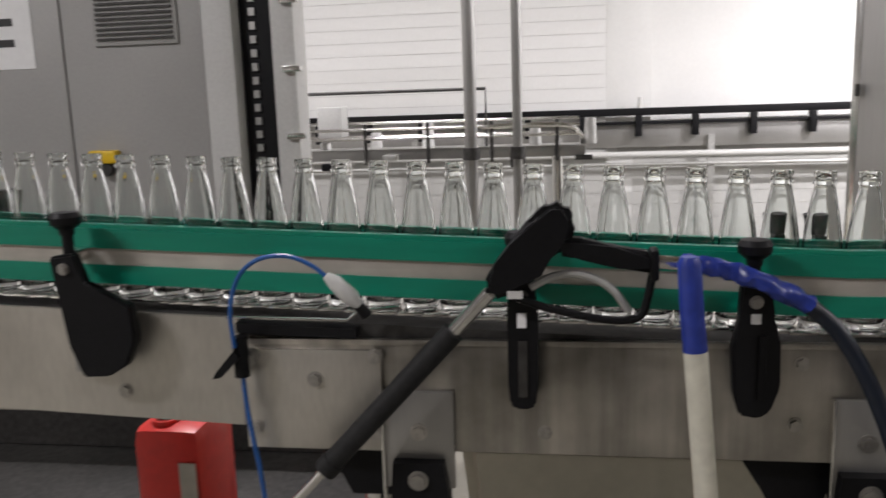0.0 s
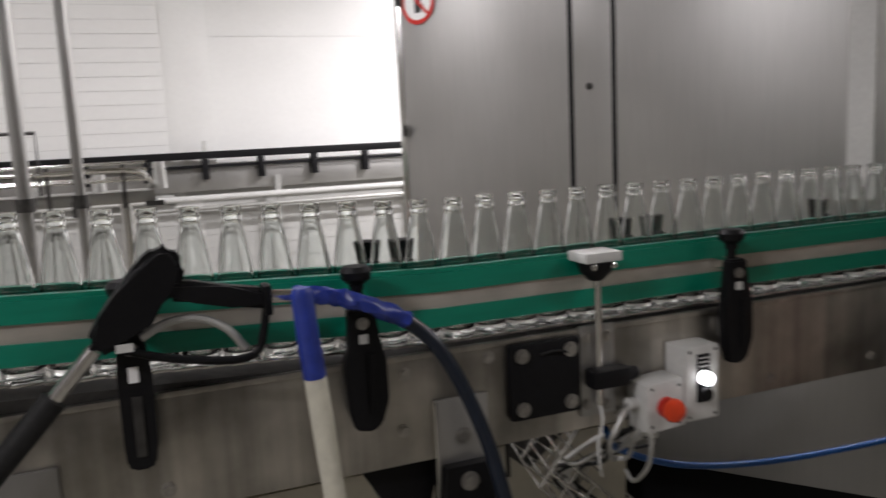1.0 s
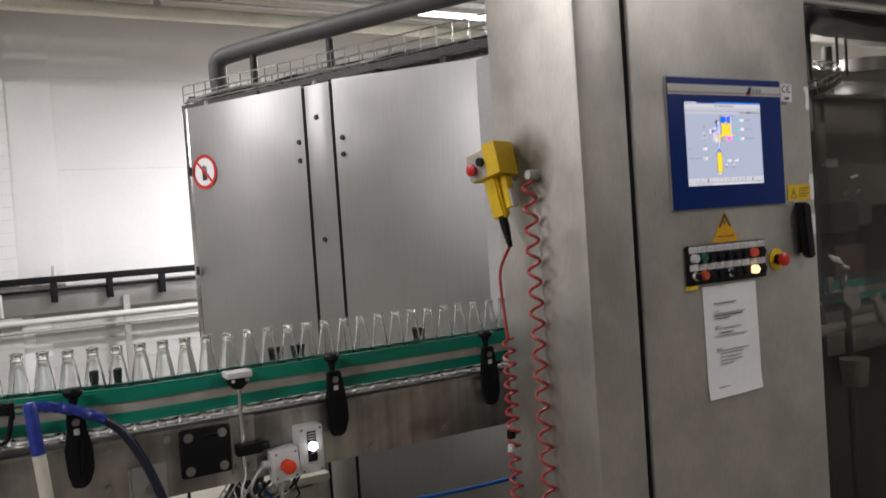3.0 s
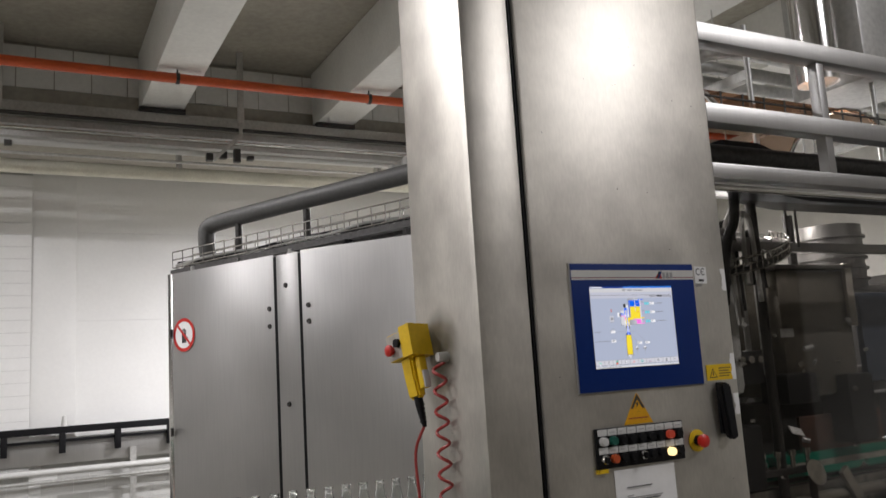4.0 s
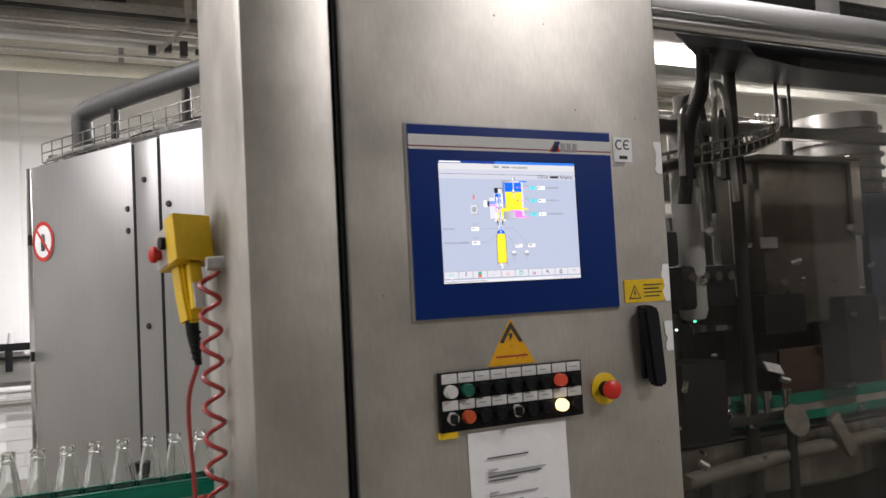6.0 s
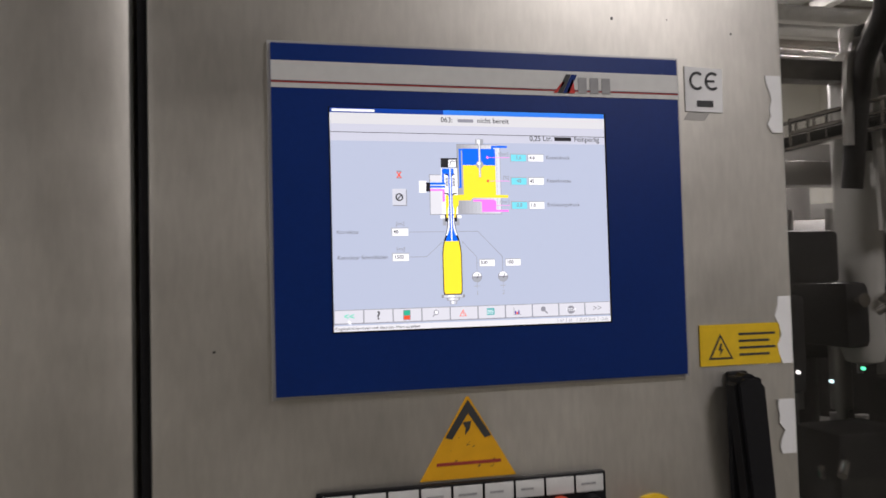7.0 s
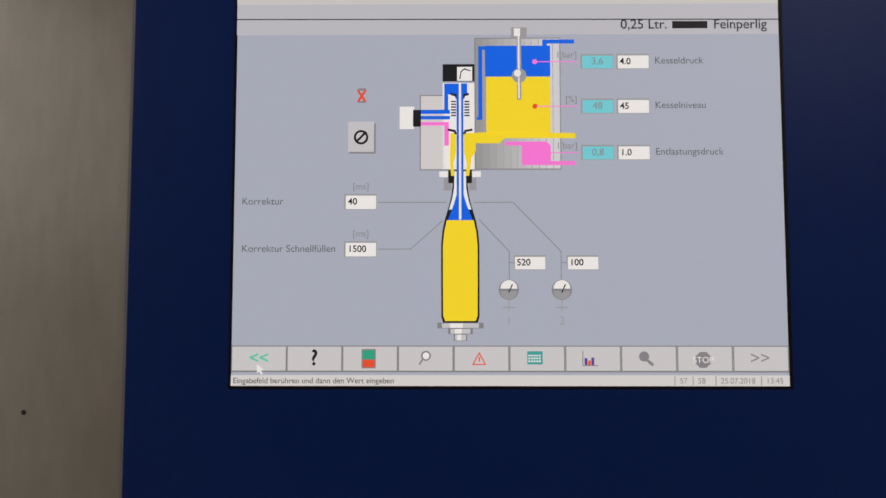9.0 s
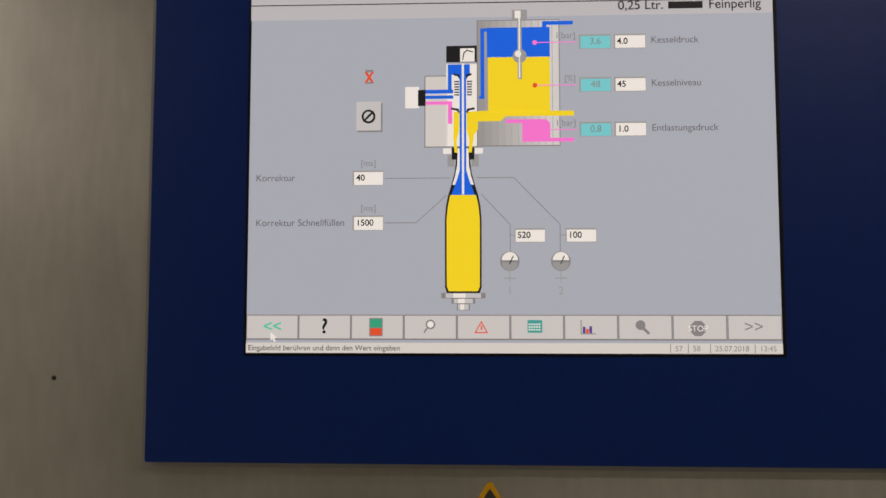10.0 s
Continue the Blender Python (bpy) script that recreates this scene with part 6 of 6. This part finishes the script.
# bars, pipes and structure over the filler
st2 = thing("roof_pipework", (4.5, 3.0, 3.0), "galvanised pipework and brackets under the ceiling", "pipework")
for z, y in ((3.05, 2.2), (3.10, 2.5), (3.16, 2.8)):
    part("pipe", sweep(B(), smooth_line([(2.9, y + 0.6, z), (3.6, y + 0.2, z), (3.9, y, z + 0.02), (4.0, y - 0.2, z + 0.02), (4.8, y - 0.25, z), (6.8, y - 0.25, z)], 6), 0.035, 10), ZINC, st2)
for k in range(4):
    x = 3.1 + 0.9 * k
    part("bracket", box(B(), x, x + 0.05, 1.9, 3.6, 2.90, 2.95, 0.003), ZINC, st2)
    part("drop", box(B(), x, x + 0.05, 2.3, 2.35, 2.95, ZC, 0.003), ZINC, st2)
part("duct", box(B(), 4.3, 4.75, 1.5, 1.9, 2.80, 3.5, 0.02), ZINC, st2)
part("duct", rod(B(), (4.1, 1.6, 2.78), (4.1, 1.6, 3.3), 0.09), CHROME, st2)
for y in (3.3, 3.5):
    part("long_rail", box(B(), 2.85, 8.0, y, y + 0.05, 2.75, 2.82, 0.003), ZINC, st2)

# ---- below the conveyor ----
cn = thing("red_canister", (-0.07, 1.95, 0.46), "bright red plastic canister with a dark open spout", "canister")
CAN = material("canister_red", (0.72, 0.03, 0.022), 0.38, 0.0, 60, 0.06, 0.03, 0.12)
bm = box(B(), -0.158, -0.026, 1.86, 2.03, 0.46, 0.838, 0.030)
part("body", bm, CAN, cn)
part("spout_rim", lathe(B(), [(0.020, 0), (0.027, 0), (0.027, 0.012), (0.020, 0.012), (0.020, 0)], 24, Matrix.Translation((-0.105, 1.905, 0.832))), CAN, cn)
# black disc painted in for the shaded inside of the spout
part("spout", rod(B(), (-0.105, 1.905, 0.833), (-0.105, 1.905, 0.838), 0.020, n=24), BLACK, cn, "dark open spout")
part("grip", sweep(B(), smooth_line([(-0.105, 1.97, 0.830), (-0.095, 1.97, 0.86), (-0.065, 1.97, 0.86), (-0.055, 1.97, 0.830)], 5), 0.010, 8), CAN, cn)
part("sticker", box(B(), -0.066, -0.034, 1.8568, 1.8596, 0.70, 0.775), BEIGE, cn, "pale worn sticker")
ds = thing("low_platform", (-1.0, 2.4, 0), "dark steel platform below the conveyor", "platform")
part("deck", box(B(), -3.4, 0.18, 1.85, 3.1, 0.42, 0.458, 0.004), DARK, ds)
part("riser", box(B(), -3.4, 0.1, 2.6, 2.65, 0.46, 0.86, 0.003), DARK, ds)
for x in (-3.3, -1.6, 0.1):
    for y in (1.92, 3.0):
        part("leg", box(B(), x - 0.03, x + 0.03, y - 0.03, y + 0.03, 0.0, 0.42), DARK, ds)
# plain pale form that fills the cream area below the conveyor
bn = thing("pale_bin", (0.75, 2.3, 0), "pale form on the floor behind the conveyor", "bin")
bm = prism(B(), [(0.42, 0.755), (1.62, 0.755), (1.58, 0.02), (0.50, 0.02)], 2.05, 3.0)
bmesh.ops.bevel(bm, geom=list(bm.edges), offset=0.03, segments=3, affect="EDGES")
part("tub", bm, material("cream_plastic", (0.55, 0.52, 0.43), 0.5, 0, 30, 0.06, 0.05, 0.15), bn)
part("rim", box(B(), 0.40, 1.64, 2.03, 3.02, 0.735, 0.765, 0.012), WHITE_HOSE, bn)

# ---- wall blocks, one by one ----
STEP = 1.04
block = mesh_of("block", box(B(), 0.0, 0.30, -0.006, 0.0, 0.002, 0.123), WALL)
more, low = B(), B()
for r in range(31):
    z = 0.125 * r
    for k in range(31):
        x = -2.6 + 0.30 * k + (0.15 if r % 2 else 0.0)
        thick = x < STEP
        proud = 0.10 if thick else 0.0
        if not thick and r >= 9:
            continue
        if 9 <= r < 26 and -1.7 < x < STEP - 0.3:
            o = new("block", block)
            o.parent = wall_north
            o.location = (x, Y1 - 0.001 - proud, z)
        else:
            end = min(x + 0.2965 if r < 9 else x + 0.30, STEP if thick else X1)
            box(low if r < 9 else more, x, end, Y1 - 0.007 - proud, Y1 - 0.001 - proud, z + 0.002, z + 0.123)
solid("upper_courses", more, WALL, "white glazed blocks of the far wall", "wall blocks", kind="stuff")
solid("lower_tiles", low, LOWER_TILE, "grey-white tiles low on the far wall, darker than the blocks above", "wall tiles", kind="stuff")
solid("wall_thickening", box(B(), -4.9, STEP, Y1 - 0.1005, Y1 - 0.0005, 0.0, 3.86), JOINT, "thicker stretch of the white far wall", "wall", kind="structure")
solid("wall_pilaster", box(B(), STEP + 0.001, 1.46, Y1 - 0.045, Y1 - 0.0005, 1.128, 3.94, 0.004), WALL, "shallow white pilaster of the far wall", "wall", kind="structure")
# smooth rendered wall above the tiles, with two faint day joints
for z0, z1 in ((1.128, 2.36), (2.363, 3.30), (3.303, 3.94)):
    solid("wall_render", box(B(), 1.461, X1 - 0.001, Y1 - 0.009, Y1 - 0.0005, z0, z1), WALL, "smooth white rendered wall above the tiles", "wall", kind="structure")


def motions():
    for ob, x, y, turn_ in BOTTLES:
        rows = []
        for t in (0, 0.1, 0.2, 0.6, 1, 1.5, 2, 2.5, 3, 3.5, 4, 4.5, 5, 5.5, 6, 7, 8, 9, 9.8, 9.9, 10):
            px = x + SPEED * t
            rows.append((t, pose(px, y, 1.084 + lift(px), 0, 0, turn_)))
        walk(ob, rows)


motions()
